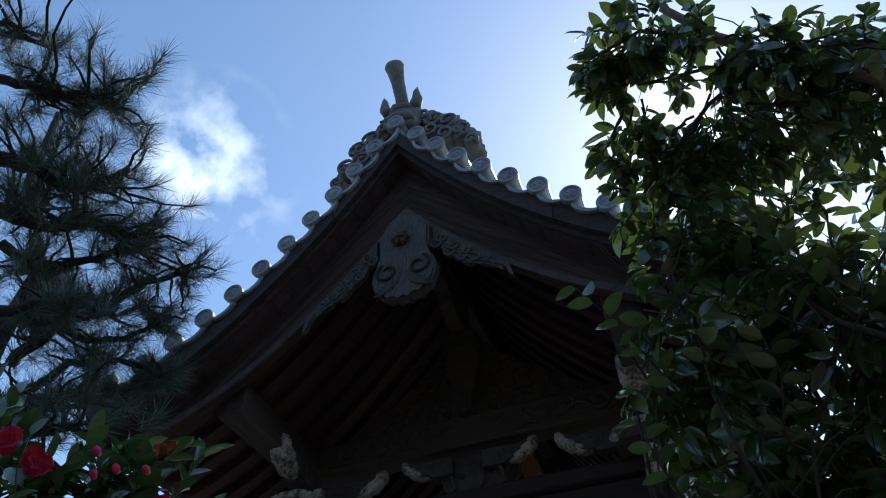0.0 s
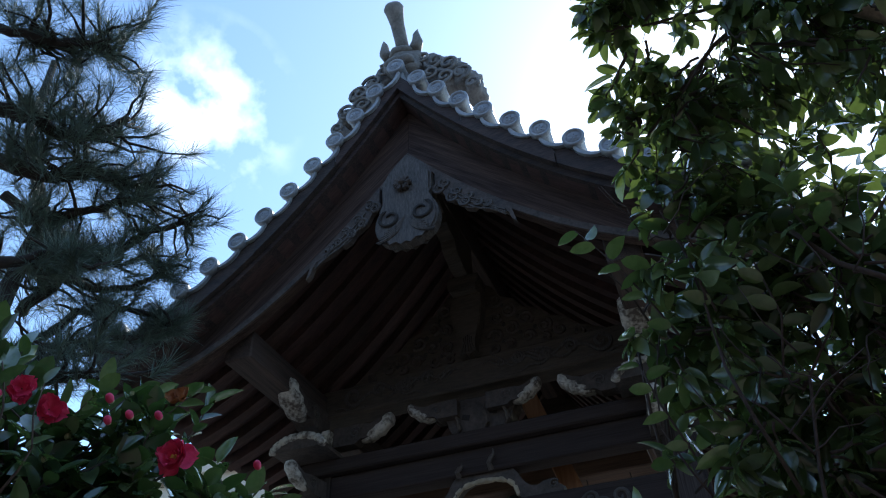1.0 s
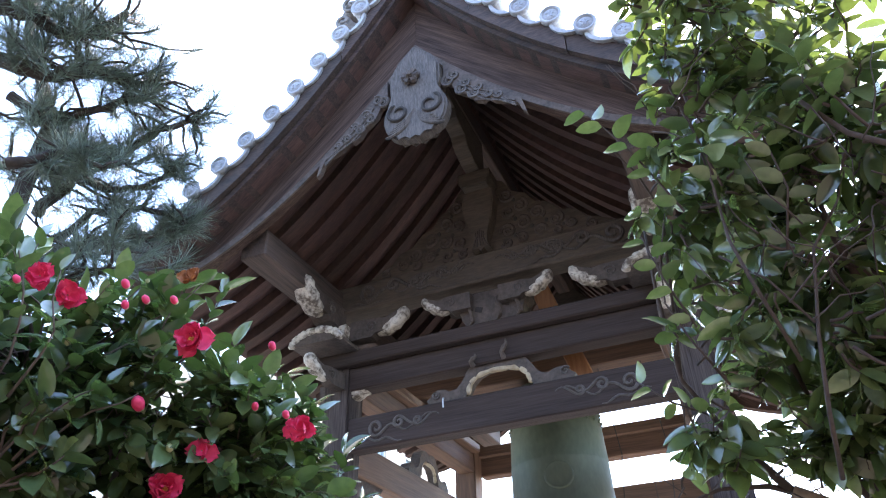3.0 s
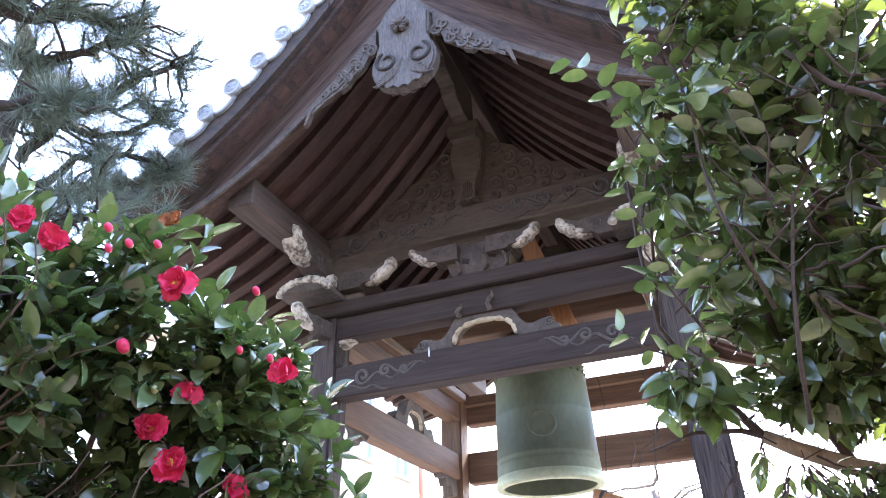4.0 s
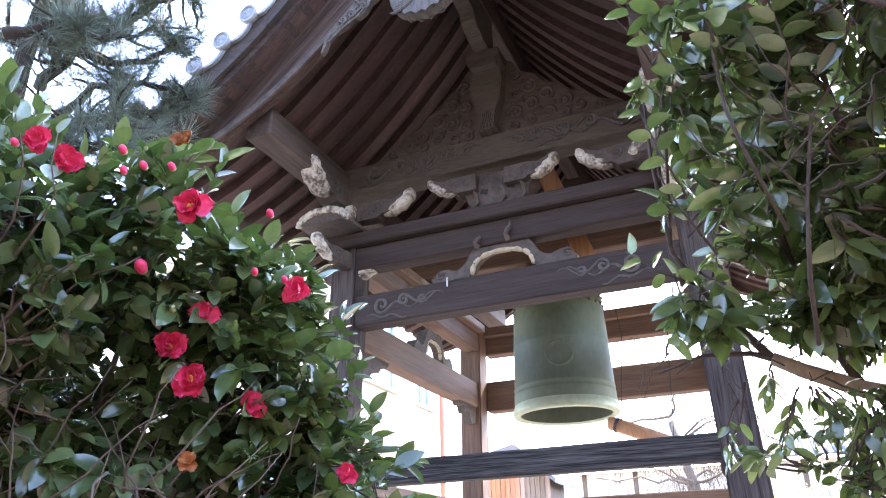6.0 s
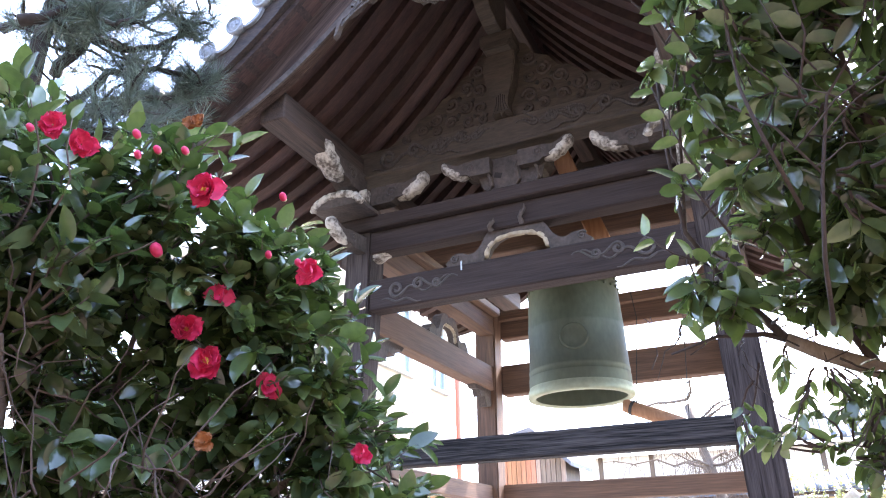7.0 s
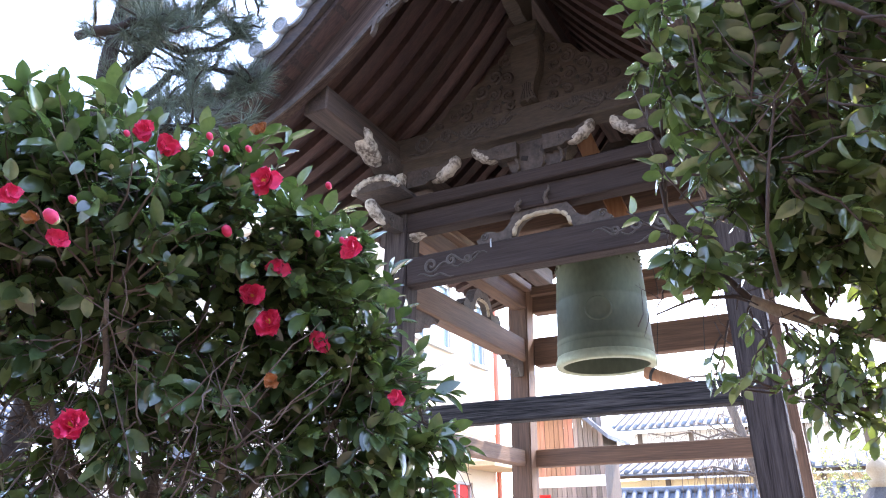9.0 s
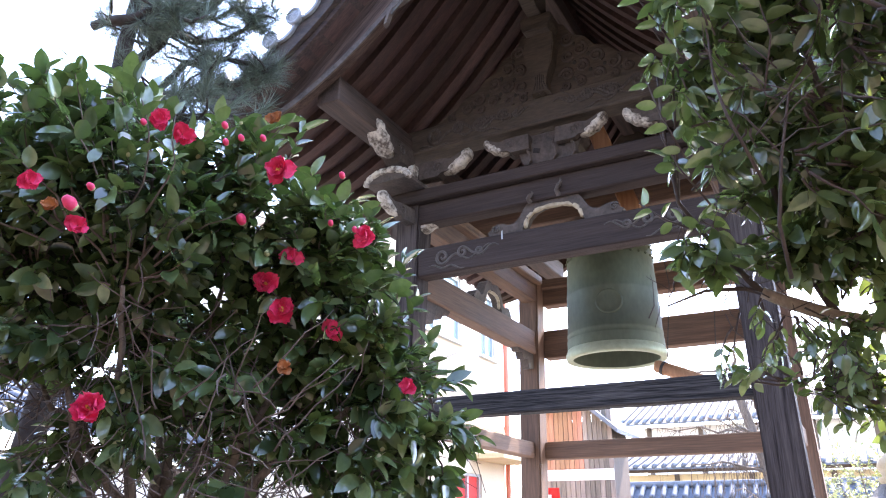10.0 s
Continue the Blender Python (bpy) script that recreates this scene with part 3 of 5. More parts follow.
# roof: deck, rafters, verge boards, tiles
roof = part("roof", strip(bmesh.new(), lambda x: roof_z(x) - 0.07, lambda x: roof_z(x) - 0.29, -EAVE, EAVE, VERGE_F + 0.12, VERGE_B - 0.12, 40), rafter_wood, tower, "curved roof deck of dark boards")
for s in (-1, 1):
    me = None
    for k in range(23):
        y = -0.93 + 0.205 * k
        if me is None:
            bm = strip(bmesh.new(), lambda x: roof_z(x) - 0.285, lambda x: roof_z(x) - 0.375, s * 0.04, s * (EAVE - 0.06), -0.045, 0.045, 14)
            ob = part("rafter", bm, rafter_wood, roof)
            me = ob.data
            ob.location.y = y
        else:
            part("rafter", me, None, roof).location.y = y
    for front in (1, -1):
        def yy(a):
            return a if front > 0 else 2.6 - a
        for k, (xa, xb) in enumerate(((0.0, 0.46), (0.464, 1.02), (1.024, 1.58), (1.584, EAVE))):
            bm = strip(bmesh.new(), lambda x: roof_z(x) - 0.085, lambda x: roof_z(x) - 0.235 - 0.006 * (k % 2), s * xa, s * xb, yy(VERGE_F + 0.045 - 0.008 * (k % 2)), yy(-0.98), 8)
            part("verge_board", bm, verge_wood, roof)
        bm = strip(bmesh.new(), lambda x: roof_z(x) - 0.235, lambda x: roof_z(x) - 0.29, s * 0.0, s * EAVE, yy(VERGE_F + 0.085), yy(-0.98), 18)
        part("verge_board", bm, verge_wood, roof)
        bm = strip(bmesh.new(), lambda x: roof_z(x) - 0.28, barge_low, s * 0.001, s * (EAVE + 0.02), yy(-1.10), yy(-1.03), 20)
        part("barge_board", bm, barge_wood[s], roof)
        bm = strip(bmesh.new(), lambda x: barge_low(x) + 0.045, lambda x: barge_low(x) - 0.006, s * 0.001, s * (EAVE + 0.02), yy(-1.116), yy(-1.10), 20)
        part("barge_moulding", bm, carved, roof, "worn edge moulding")
    # carved wings under the barge boards
    bm = bmesh.new()
    up = [0.20 + 0.03 * i for i in range(17)]
    drop = [(0.71, 0.105), (0.685, 0.10), (0.665, 0.055), (0.62, 0.05), (0.57, 0.085), (0.52, 0.11), (0.48, 0.105), (0.45, 0.155), (0.40, 0.18), (0.36, 0.16), (0.33, 0.175), (0.28, 0.185), (0.25, 0.15), (0.22, 0.16), (0.20, 0.12)]
    pts = [(s * x, barge_low(x) + 0.01) for x in up] + [(s * x, barge_low(x) - d) for x, d in drop]
    wing = part("carved_wing", prism(bm, pts, -1.135, -1.095), carved, roof, "carved wave wing")
    for x, d, r in ((0.23, 0.14, 0.045), (0.27, 0.06, 0.040), (0.32, 0.145, 0.042), (0.35, 0.07, 0.036), (0.40, 0.125, 0.040), (0.43, 0.055, 0.030), (0.49, 0.075, 0.030), (0.55, 0.05, 0.024)):
        part("scroll_carving", tube(bmesh.new(), spiral(s * x, barge_low(x) - d, r, 1.6, 0.8 + x * 5, -1.138, s, 22), [0.013 - 0.0003 * i for i in range(22)], 5), pale_carved, wing)
        # dark tube laid on the wing as the shade of a cut scroll
        part("scroll_groove_shade", tube(bmesh.new(), spiral(s * x, barge_low(x) - d, r * 0.72, 1.2, 0.8 + x * 5, -1.136, s, 16), 0.006, 4), groove_shade, wing)
    for k in range(3):
        wave = [(s * (0.30 + 0.05 * i), -1.138, barge_low(0.30 + 0.05 * i) - (0.16 - 0.045 * k) * (1 - i / 11) - 0.02 + 0.010 * math.sin(i * 1.5 + k)) for i in range(8)]
        part("scroll_carving", tube(bmesh.new(), wave, 0.006, 5), pale_carved, wing)

# pendant under the gable's peak
half = [(0.0, 5.50), (0.12, 5.38), (0.178, 5.27), (0.172, 5.12), (0.150, 5.06), (0.165, 5.035), (0.198, 5.00), (0.216, 4.945), (0.218, 4.885), (0.204, 4.825), (0.175, 4.775), (0.135, 4.742), (0.105, 4.738), (0.07, 4.718), (0.03, 4.716), (0.0, 4.705)]
pendant = part("gable_pendant", prism(bmesh.new(), [(x + 0.015, z) for x, z in half + [(-x, z) for x, z in reversed(half[1:-1])]], -1.19, -1.10, bevel=0.014), pale_carved, tower, "pale carved pendant with two scrolls")
for s in (-1, 1):
    curl = []
    for i in range(26):
        f = i / 25
        t = radians(70 - 400 * f)
        r = 0.080 * (1 - 0.64 * f)
        curl.append((0.015 + s * (0.108 + r * math.cos(t)), -1.194, 4.935 + r * math.sin(t)))
    # dark curl on the surface, painting the shade of a carved groove
    part("scroll_groove_shade", tube(bmesh.new(), curl, [0.004] + [0.012] * 20 + [0.011, 0.010, 0.009, 0.007, 0.004], 6), groove_shade, pendant)
    for k in range(5):
        rib = [(0.015 + s * (0.008 + 0.007 * k + (0.120 + 0.012 * k) * f ** 1.2), -1.190, 4.935 - 0.024 * k - (0.095 - 0.004 * k) * math.sin(f * 1.8)) for f in [i / 10 for i in range(11)]]
        part("rib", tube(bmesh.new(), rib, [0.004, 0.008, 0.011, 0.012, 0.012, 0.012, 0.012, 0.011, 0.009, 0.006, 0.003], 6), pale_carved, pendant)
        # thin dark tube under each rib, its shade as colour
        cut = [(x + s * 0.006, y + 0.001, z - 0.013) for x, y, z in rib[1:-1]]
        part("rib_groove_shade", tube(bmesh.new(), cut, 0.004, 4), groove_shade, pendant)
bm = bmesh.new()
for k in range(6):
    a = k * math.pi / 3
    bmesh.ops.create_icosphere(bm, subdivisions=1, radius=0.026, matrix=Matrix.Translation((0.042 * math.cos(a), -1.205, 5.20 + 0.042 * math.sin(a))))
bmesh.ops.create_icosphere(bm, subdivisions=1, radius=0.03, matrix=Matrix.Translation((0, -1.225, 5.20)))
for k in range(10):
    a = k * 0.628
    tube(bm, [(0.02 * math.cos(a), -1.22, 5.20 + 0.02 * math.sin(a)), (0.06 * math.cos(a), -1.225, 5.20 + 0.06 * math.sin(a))], [0.010, 0.004], 4)
part("flower_boss", bm, carved, pendant)

# tiles along the verges
CAP = [(0.0, 0.006), (0.040, 0.006), (0.043, 0.012), (0.050, 0.012), (0.053, 0.0), (0.064, 0.0), (0.068, 0.006), (0.068, 0.036), (0.060, 0.040), (0.060, 0.42)]
cap_bm = lathe(bmesh.new(), CAP, (0, 0, 0), 24, "y")
for i in range(5):
    a = i * 1.2566
    tube(cap_bm, [(0.012 * math.cos(a), 0.003, 0.012 * math.sin(a)), (0.03 * math.cos(a + 0.5), 0.003, 0.03 * math.sin(a + 0.5))], 0.0022, 4)
xs, x = [0.0], 0.165
while x < EAVE:
    xs.append(x)
    x += 0.25 / math.sqrt(1 + (-1.47 + 0.57 * x) ** 2)
cap_me, pan_me = None, None
for front in (1, -1):
    y = VERGE_F if front > 0 else VERGE_B
    for s in (-1, 1):
        for i, x in enumerate(xs):
            if i == 0 and s > 0:
                continue
            z = roof_z(x) + (0.0 if i else -0.02)
            if cap_me is None:
                ob = part("verge_tile", cap_bm, tile_face, roof, "round grey verge tile with a ringed cap", True)
                cap_me = ob.data
            else:
                ob = part("verge_tile", cap_me, None, roof)
            ob.location = (s * x, y, z)
            ob.rotation_euler = (radians(random.uniform(-1.5, 1.5)), random.uniform(0, 6.28), (0 if front > 0 else math.pi) + radians(random.uniform(-2, 2)))
            # pan tile between this cap and the next
            x1 = xs[i + 1] if i + 1 < len(xs) else x + 0.22
            if pan_me is None:
                bm = bmesh.new()
                for lift in (0.0, 0.028):
                    up_e = [(0.115 * math.cos(a), -0.075 * math.sin(a) - lift) for a in [math.pi * k / 10 for k in range(11)]]
                    lo_e = [(0.125 * math.cos(a), -0.10 * math.sin(a) - lift) for a in [math.pi * k / 10 for k in range(11)]]
                    prism(bm, up_e + list(reversed(lo_e)), 0.02 + lift, 0.44)
                ob = part("pan_tile", bm, tile, roof)
                pan_me = ob.data
            else:
                ob = part("pan_tile", pan_me, None, roof)
            ob.location = (s * (x + x1) / 2, y if front > 0 else y - 0.44, (roof_z(x) + roof_z(x1)) / 2 + 0.005)
            ob.rotation_euler = (0, s * math.atan2(roof_z(x) - roof_z(x1), x1 - x), 0)
# tile rows that run down the slopes
for s in (-1, 1):
    row_me = None
    for k in range(18):
        y = -0.80 + 0.25 * k
        if row_me is None:
            bm = bmesh.new()
            pts = [(s * (0.1 + (EAVE - 0.05) * i / 18), 0, roof_z(0.1 + (EAVE - 0.05) * i / 18) + 0.015) for i in range(19)]
            tube(bm, pts, [0.066 if i % 2 else 0.070 for i in range(19)], 8)
            ob = part("roof_roll", bm, tile, roof, "", True)
            row_me = ob.data
        else:
            ob = part("roof_roll", row_me, None, roof)
        ob.location.y = y
    part("tile_bed", strip(bmesh.new(), lambda x: roof_z(x) + 0.03, lambda x: roof_z(x) - 0.065, s * 0.05, s * (EAVE + 0.05), VERGE_F + 0.30, VERGE_B - 0.30, 20), tile, roof)
ridge = part("ridge", box(bmesh.new(), (0, 1.3, 6.40), (0.30, 4.7, 0.34), 0.02), tile, roof)
for k in range(4):
    part("ridge_course", box(bmesh.new(), (0, 1.3, 6.29 + 0.07 * k), (0.35 - 0.02 * k, 4.75, 0.02), 0.006), tile, ridge)
part("ridge_cap", tube(bmesh.new(), [(0, -0.95 + 0.47 * i, 6.585) for i in range(11)], 0.085, 12), tile, ridge, "", True)


def lump(bm, c, r, rough=0.25, sub=3, freq=9.0):
    g = bmesh.ops.create_icosphere(bm, subdivisions=sub, radius=1.0)
    for v in g["verts"]:
        p = Vector((c[0] + v.co.x * r[0], c[1] + v.co.y * r[1], c[2] + v.co.z * r[2]))
        k = noise.noise(p * freq) + 0.6 * noise.noise(p * freq * 2.3)
        v.co = p + Vector((v.co.x * r[0], v.co.y * r[1], v.co.z * r[2])) * k * rough


def ornament_piece(name, bm, back, label=""):
    if back:
        bm.transform(Matrix.Translation((0, 2.6, 0)) @ Matrix.Scale(-1, 4, (0, 1, 0)))
    part(name, bm, ornament, roof, label, True)


for back in (0, 1):
    for c, r, rough in (((0, -1.16, 6.50), (0.16, 0.13, 0.17), 0.25), ((0.0, -1.24, 6.58), (0.11, 0.07, 0.05), 0.3), ((0.0, -1.26, 6.44), (0.12, 0.06, 0.05), 0.3)):
        bm = bmesh.new()
        lump(bm, c, r, rough)
        ornament_piece("ridge_end_tile", bm, back, "lichened carved ridge-end tile")
    for s in (-1, 1):
        for x, z, r in ((0.16, 6.50, 0.10), (0.26, 6.40, 0.11), (0.36, 6.32, 0.12), (0.46, 6.16, 0.11), (0.33, 6.18, 0.11), (0.53, 6.00, 0.08), (0.22, 6.28, 0.11)):
            bm = bmesh.new()
            lump(bm, (s * x, -1.10, z), (r, 0.09, r * 1.05), 0.42, 3, 14.0)
            ornament_piece("ornament_cloud", bm, back, "lichened carved cloud tile")
            bm = tube(bmesh.new(), spiral(s * x, z, r * 0.75, 1.4, 0.6 + x * 9, -1.195, s, 18), 0.014, 5)
            ornament_piece("ornament_curl", bm, back)
        bm = tube(bmesh.new(), [(s * 0.10, -1.2, 6.60), (s * 0.14, -1.23, 6.66), (s * 0.135, -1.24, 6.74), (s * 0.145, -1.24, 6.81)], [0.055, 0.045, 0.028, 0.004], 8)
        ornament_piece("ornament_horn", bm, back, "small pointed horn")
    bm = tube(bmesh.new(), [(0, -1.16, 6.60), (0.0, -1.22, 6.75), (0.0, -1.30, 6.88), (0.0, -1.345, 6.955), (0.0, -1.37, 6.995), (0.0, -1.385, 7.02)], [0.058, 0.052, 0.056, 0.070, 0.082, 0.066], 18)
    ornament_piece("ornament_finial", bm, back, "flared round finial")

# ---- the bell ----
bell = thing("temple_bell", "large green-patinated bronze temple bell hanging in the tower", "bell", at=(0, 1.38, 2.74))
BC = (0, 1.38, 0)
part("body", lathe(bmesh.new(), [(0.380, 2.85), (0.380, 2.858), (0.3785, 2.928), (0.3785, 2.93), (0.3755, 2.935), (0.375, 2.965), (0.377, 2.97), (0.3755, 2.985), (0.373, 2.99), (0.369, 3.10), (0.3635, 3.30), (0.3645, 3.305), (0.364, 3.32), (0.362, 3.325), (0.350, 3.55), (0.340, 3.75), (0.325, 3.86), (0.28, 3.95), (0.18, 4.0), (0.0, 4.01)], BC, 56), bronze, bell, "", True)
part("rim", lathe(bmesh.new(), [(0.380, 2.85), (0.386, 2.83), (0.394, 2.81), (0.395, 2.785), (0.389, 2.768), (0.375, 2.764), (0.345, 2.766), (0.338, 2.78)], BC, 56), bronze_rim, bell, "pale thick bell rim", True)
part("inside", lathe(bmesh.new(), [(0.338, 2.78), (0.333, 2.9), (0.31, 3.5), (0.26, 3.85), (0.0, 3.9)], BC, 40), bronze, bell, "", True)
bdir = Vector((0.20, -0.98, 0))
bm = lathe(bmesh.new(), [(0.0, -0.012), (0.05, -0.011), (0.085, -0.006), (0.090, -0.010), (0.100, -0.009), (0.105, 0.02)], (0, 0, 0), 32, "y")
bm.transform(Matrix.Translation(Vector((0, 1.38, 3.17)) + bdir * 0.372) @ Matrix.Rotation(math.atan2(bdir.x, -bdir.y), 4, "Z"))
part("striking_boss", bm, bronze, bell, "round raised striking disc", True)
stud_me = None
for k in range(28):
    for z in (3.62, 3.69, 3.76):
        a, r = 2 * math.pi * (k + 0.5) / 28, 0.347 * (1 - (z - 3.62) * 0.2)
        if stud_me is None:
            bm = bmesh.new()
            bmesh.ops.create_icosphere(bm, subdivisions=1, radius=0.016)
            ob = part("stud", bm, bronze, bell, "", True)
            stud_me = ob.data
        else:
            ob = part("stud", stud_me, None, bell)
        ob.location = (r * math.cos(a), 1.38 + r * math.sin(a), z)
part("hanging_loop", tube(bmesh.new(), [(0.12 * math.cos(a), 1.38, 3.99 + 0.12 * math.sin(a)) for a in [math.pi * k / 10 for k in range(11)]], 0.03, 8), bronze, bell)
bell.location.x, bell.scale = 0.03, (1.045, 1.045, 1.0)
striker = thing("striking_log", "hanging wooden striking log beside the bell", "bell striker", at=(0.8, 1.1, 2.5))
part("log", tube(bmesh.new(), [(0.40, 1.10, 2.635), (0.42, 1.10, 2.63), (0.62, 1.07, 2.54), (0.88, 1.03, 2.42)], [0.040, 0.048, 0.05, 0.05], 14), sunlit_wood, striker, "", True)
part("band", tube(bmesh.new(), [(0.455, 1.095, 2.614), (0.475, 1.092, 2.605)], 0.054, 14), iron, striker)
for x, z in ((0.50, 2.62), (0.84, 2.46)):
    part("rope", tube(bmesh.new(), [(x, 1.06, z), (x + 0.05, 1.2, 3.3), (x - 0.05, 1.32, 4.08)], 0.0035, 5), iron, striker)


# ---- ground ----
bm = bmesh.new()
bmesh.ops.create_grid(bm, x_segments=2, y_segments=2, size=400)
tagged(part("ground", bm, gravel), "pale gravel and bare earth of the temple yard", "ground", kind="structure")


# ---- plants ----
def leaf_template(length, width, fold, curl, n=6):
    """One leaf along +y, its face up: a pointed oval, folded along its midrib and curled down."""
    verts = []
    for i in range(n + 1):
        f = i / n
        w = width * 0.5 * math.sin(math.pi * f ** 0.9) ** 0.60 * (1 - 0.15 * f ** 4) if 0 < i < n else 0.0
        y, z = length * f, -curl * length * f * f + 0.012 * length * math.sin(9 * f)
        if w == 0:
            verts.append((0, y, z))
        else:
            verts += [(-w, y, z + fold * w), (0, y, z), (w, y, z + fold * w)]
    faces = [(0, 2, 1), (0, 3, 2)]
    for i in range(n - 2):
        a = 1 + 3 * i
        faces += [(a, a + 1, a + 4, a + 3), (a + 1, a + 2, a + 5, a + 4)]
    a = 1 + 3 * (n - 2)
    faces += [(a, a + 1, len(verts) - 1), (a + 1, a + 2, len(verts) - 1)]
    return np.array(verts), faces


KEEP_CLEAR = []   # places in front of open flowers, where no leaf hangs


class Foliage:
    """Collects many leaves into one mesh."""
    def __init__(self):
        self.verts, self.faces, self.count = [], [], 0

    def add(self, template, at, along, up, scale):
        tv, tf = template
        y = Vector(along).normalized()
        x = y.cross(Vector(up))
        if x.length < 1e-4:
            x = y.orthogonal()
        x.normalize()
        z = x.cross(y)
        m = np.array((x, y, z))
        self.verts.append(tv @ m * scale + np.array(at))
        self.faces += [tuple(i + self.count for i in f) for f in tf]
        self.count += len(tv)

    def mesh(self, name, mat):
        return mesh_of(name, np.concatenate(self.verts).tolist(), self.faces, mat, True)


def rnd_unit():
    while True:
        v = Vector((random.uniform(-1, 1), random.uniform(-1, 1), random.uniform(-1, 1)))
        if 0.05 < v.length < 1:
            return v.normalized()


def bent(p, q, sag=0.15, n=6, rough=0.03):
    """Points of a crooked branch from p to q."""
    p, q = Vector(p), Vector(q)
    side = rnd_unit() * (q - p).length * sag
    return [p.lerp(q, i / n) + side * math.sin(math.pi * i / n) + (rnd_unit() * rough * (q - p).length if 0 < i < n else Vector()) for i in range(n + 1)]


def shrub_twigs(blobs, nodes, foliage, wood, templates, count, leaves, leaf_scale, shell=0.55, droop=0.1, tilt=0.6):
    """Twigs with leaves through a crown of soft blobs (centre, radii, weight); each twig grows from the nearest limb node. Returns the twig tips."""
    tips = []
    weights = [b[2] for b in blobs]
    for _ in range(count):
        c, r, _w = random.choices(blobs, weights)[0]
        d = rnd_unit()
        k = random.uniform(shell, 1.0)
        tip = Vector((c[0] + d.x * r[0] * k, c[1] + d.y * r[1] * k, c[2] + d.z * r[2] * k))
        near = sorted(nodes, key=lambda p: (p - tip).length)[:3]
        base = random.choice(near)
        if (base - tip).length < 0.05:
            continue
        start = tip.lerp(base, min(1.0, random.uniform(0.45, 0.75)))
        path = bent(start, tip, 0.12, 5, 0.04)
        tube(wood, path, [0.0045 - 0.0006 * i for i in range(6)], 4)
        grow = (path[-1] - path[-3]).normalized()
        out = (tip - Vector(c)).normalized()
        for j in range(leaves):
            f = j / max(leaves - 1, 1)
            at = path[-1].lerp(path[2], f * 0.95)
            a = j * 2.4 + random.uniform(-0.4, 0.4)
            side = grow.orthogonal().normalized()
            side = (Matrix.Rotation(a, 3, grow) @ side)
            along = (grow * (0.9 - 0.6 * f) + side * (0.5 + 0.6 * f) + Vector((0, 0, random.uniform(-0.35, 0.3) - droop)) + 0.25 * out).normalized()
            up = (Vector((0, 0, 1)) + 0.45 * out + tilt * rnd_unit())
            if any((at + along * 0.04 - k).length < 0.062 for k in KEEP_CLEAR):
                continue
            foliage.add(random.choice(templates), at, along, up, leaf_scale * random.uniform(0.7, 1.15))
        tips.append((tip, grow, out))
    return tips


def limbs(paths):
    """Limb paths as (points, first radius, last radius): gives the nodes that twigs may grow from."""
    nodes = []
    for pts, r0, r1 in paths:
        nodes += [Vector(p) for p in pts[len(pts) // 3:]]
    return nodes


def build_limb(parent, name, pts, r0, r1, mat, seg=8):
    n = len(pts)
    part(name, tube(bmesh.new(), pts, [r0 + (r1 - r0) * i / (n - 1) for i in range(n)], seg), mat, parent, "", True)


# left: camellia in flower
random.seed(11)
camellia = thing("camellia_shrub", "tall camellia shrub with dark glossy leaves and red flowers", "shrub", at=(-0.75, -2.45, 0))
root = Vector((-0.75, -2.45, 0))
fork = Vector((-0.68, -2.5, 1.25))
heads = [(-0.5, -2.9, 2.6), (-0.25, -2.7, 2.5), (-0.05, -2.4, 2.35), (0.1, -2.25, 2.0), (-0.8, -3.1, 2.4), (-0.45, -2.45, 2.2), (-0.9, -2.6, 2.5), (-0.2, -2.1, 1.95), (-0.6, -2.2, 2.1), (-0.35, -3.1, 2.2), (0.22, -2.0, 1.75), (-1.0, -3.0, 2.0)]
paths = [([root, Vector((-0.72, -2.48, 0.6)), fork], 0.05, 0.04)]
for h in heads:
    paths.append((bent(fork + rnd_unit() * 0.08, h, 0.14, 8, 0.03), 0.024, 0.007))
for pts, r0, r1 in paths:
    build_limb(camellia, "branch" if r0 < 0.04 else "trunk", pts, r0, r1, bark)
nodes = limbs(paths[1:])
camellia_leaf = [leaf_template(0.082, 0.046, 0.30, 0.20), leaf_template(0.090, 0.046, 0.2, 0.35), leaf_template(0.072, 0.044, 0.45, 0.1), leaf_template(0.060, 0.036, 0.3, 0.2)]
blobs = [((-0.66, -3.34, 2.70), (0.38, 0.30, 0.32), 4), ((-1.05, -3.3, 2.45), (0.35, 0.3, 0.5), 3), ((-0.40, -3.02, 2.62), (0.46, 0.36, 0.44), 6), ((-0.16, -2.74, 2.54), (0.38, 0.32, 0.44), 5), ((0.02, -2.44, 2.26), (0.34, 0.32, 0.44), 5),
         ((0.18, -2.20, 1.86), (0.32, 0.30, 0.34), 4), ((-0.30, -2.60, 2.20), (0.44, 0.36, 0.40), 5), ((-0.80, -3.12, 2.45), (0.40, 0.34, 0.46), 5), ((-0.5, -2.85, 1.95), (0.42, 0.30, 0.22), 1.3), ((-0.75, -3.2, 2.02), (0.28, 0.25, 0.22), 0.7), ((0.05, -2.35, 1.7), (0.3, 0.25, 0.25), 2.0), ((-0.35, -2.7, 1.72), (0.45, 0.3, 0.2), 1.1), ((-0.75, -3.05, 1.7), (0.35, 0.3, 0.2), 0.5),
         ((-1.25, -2.75, 2.55), (0.38, 0.30, 0.50), 4), ((-0.85, -2.55, 2.62), (0.40, 0.26, 0.30), 3.5), ((-0.95, -2.70, 2.25), (0.36, 0.28, 0.25), 1.8), ((-0.75, -2.40, 2.12), (0.42, 0.20, 0.25), 2.2), ((-0.50, -2.38, 1.82), (0.45, 0.18, 0.18), 1.4)]
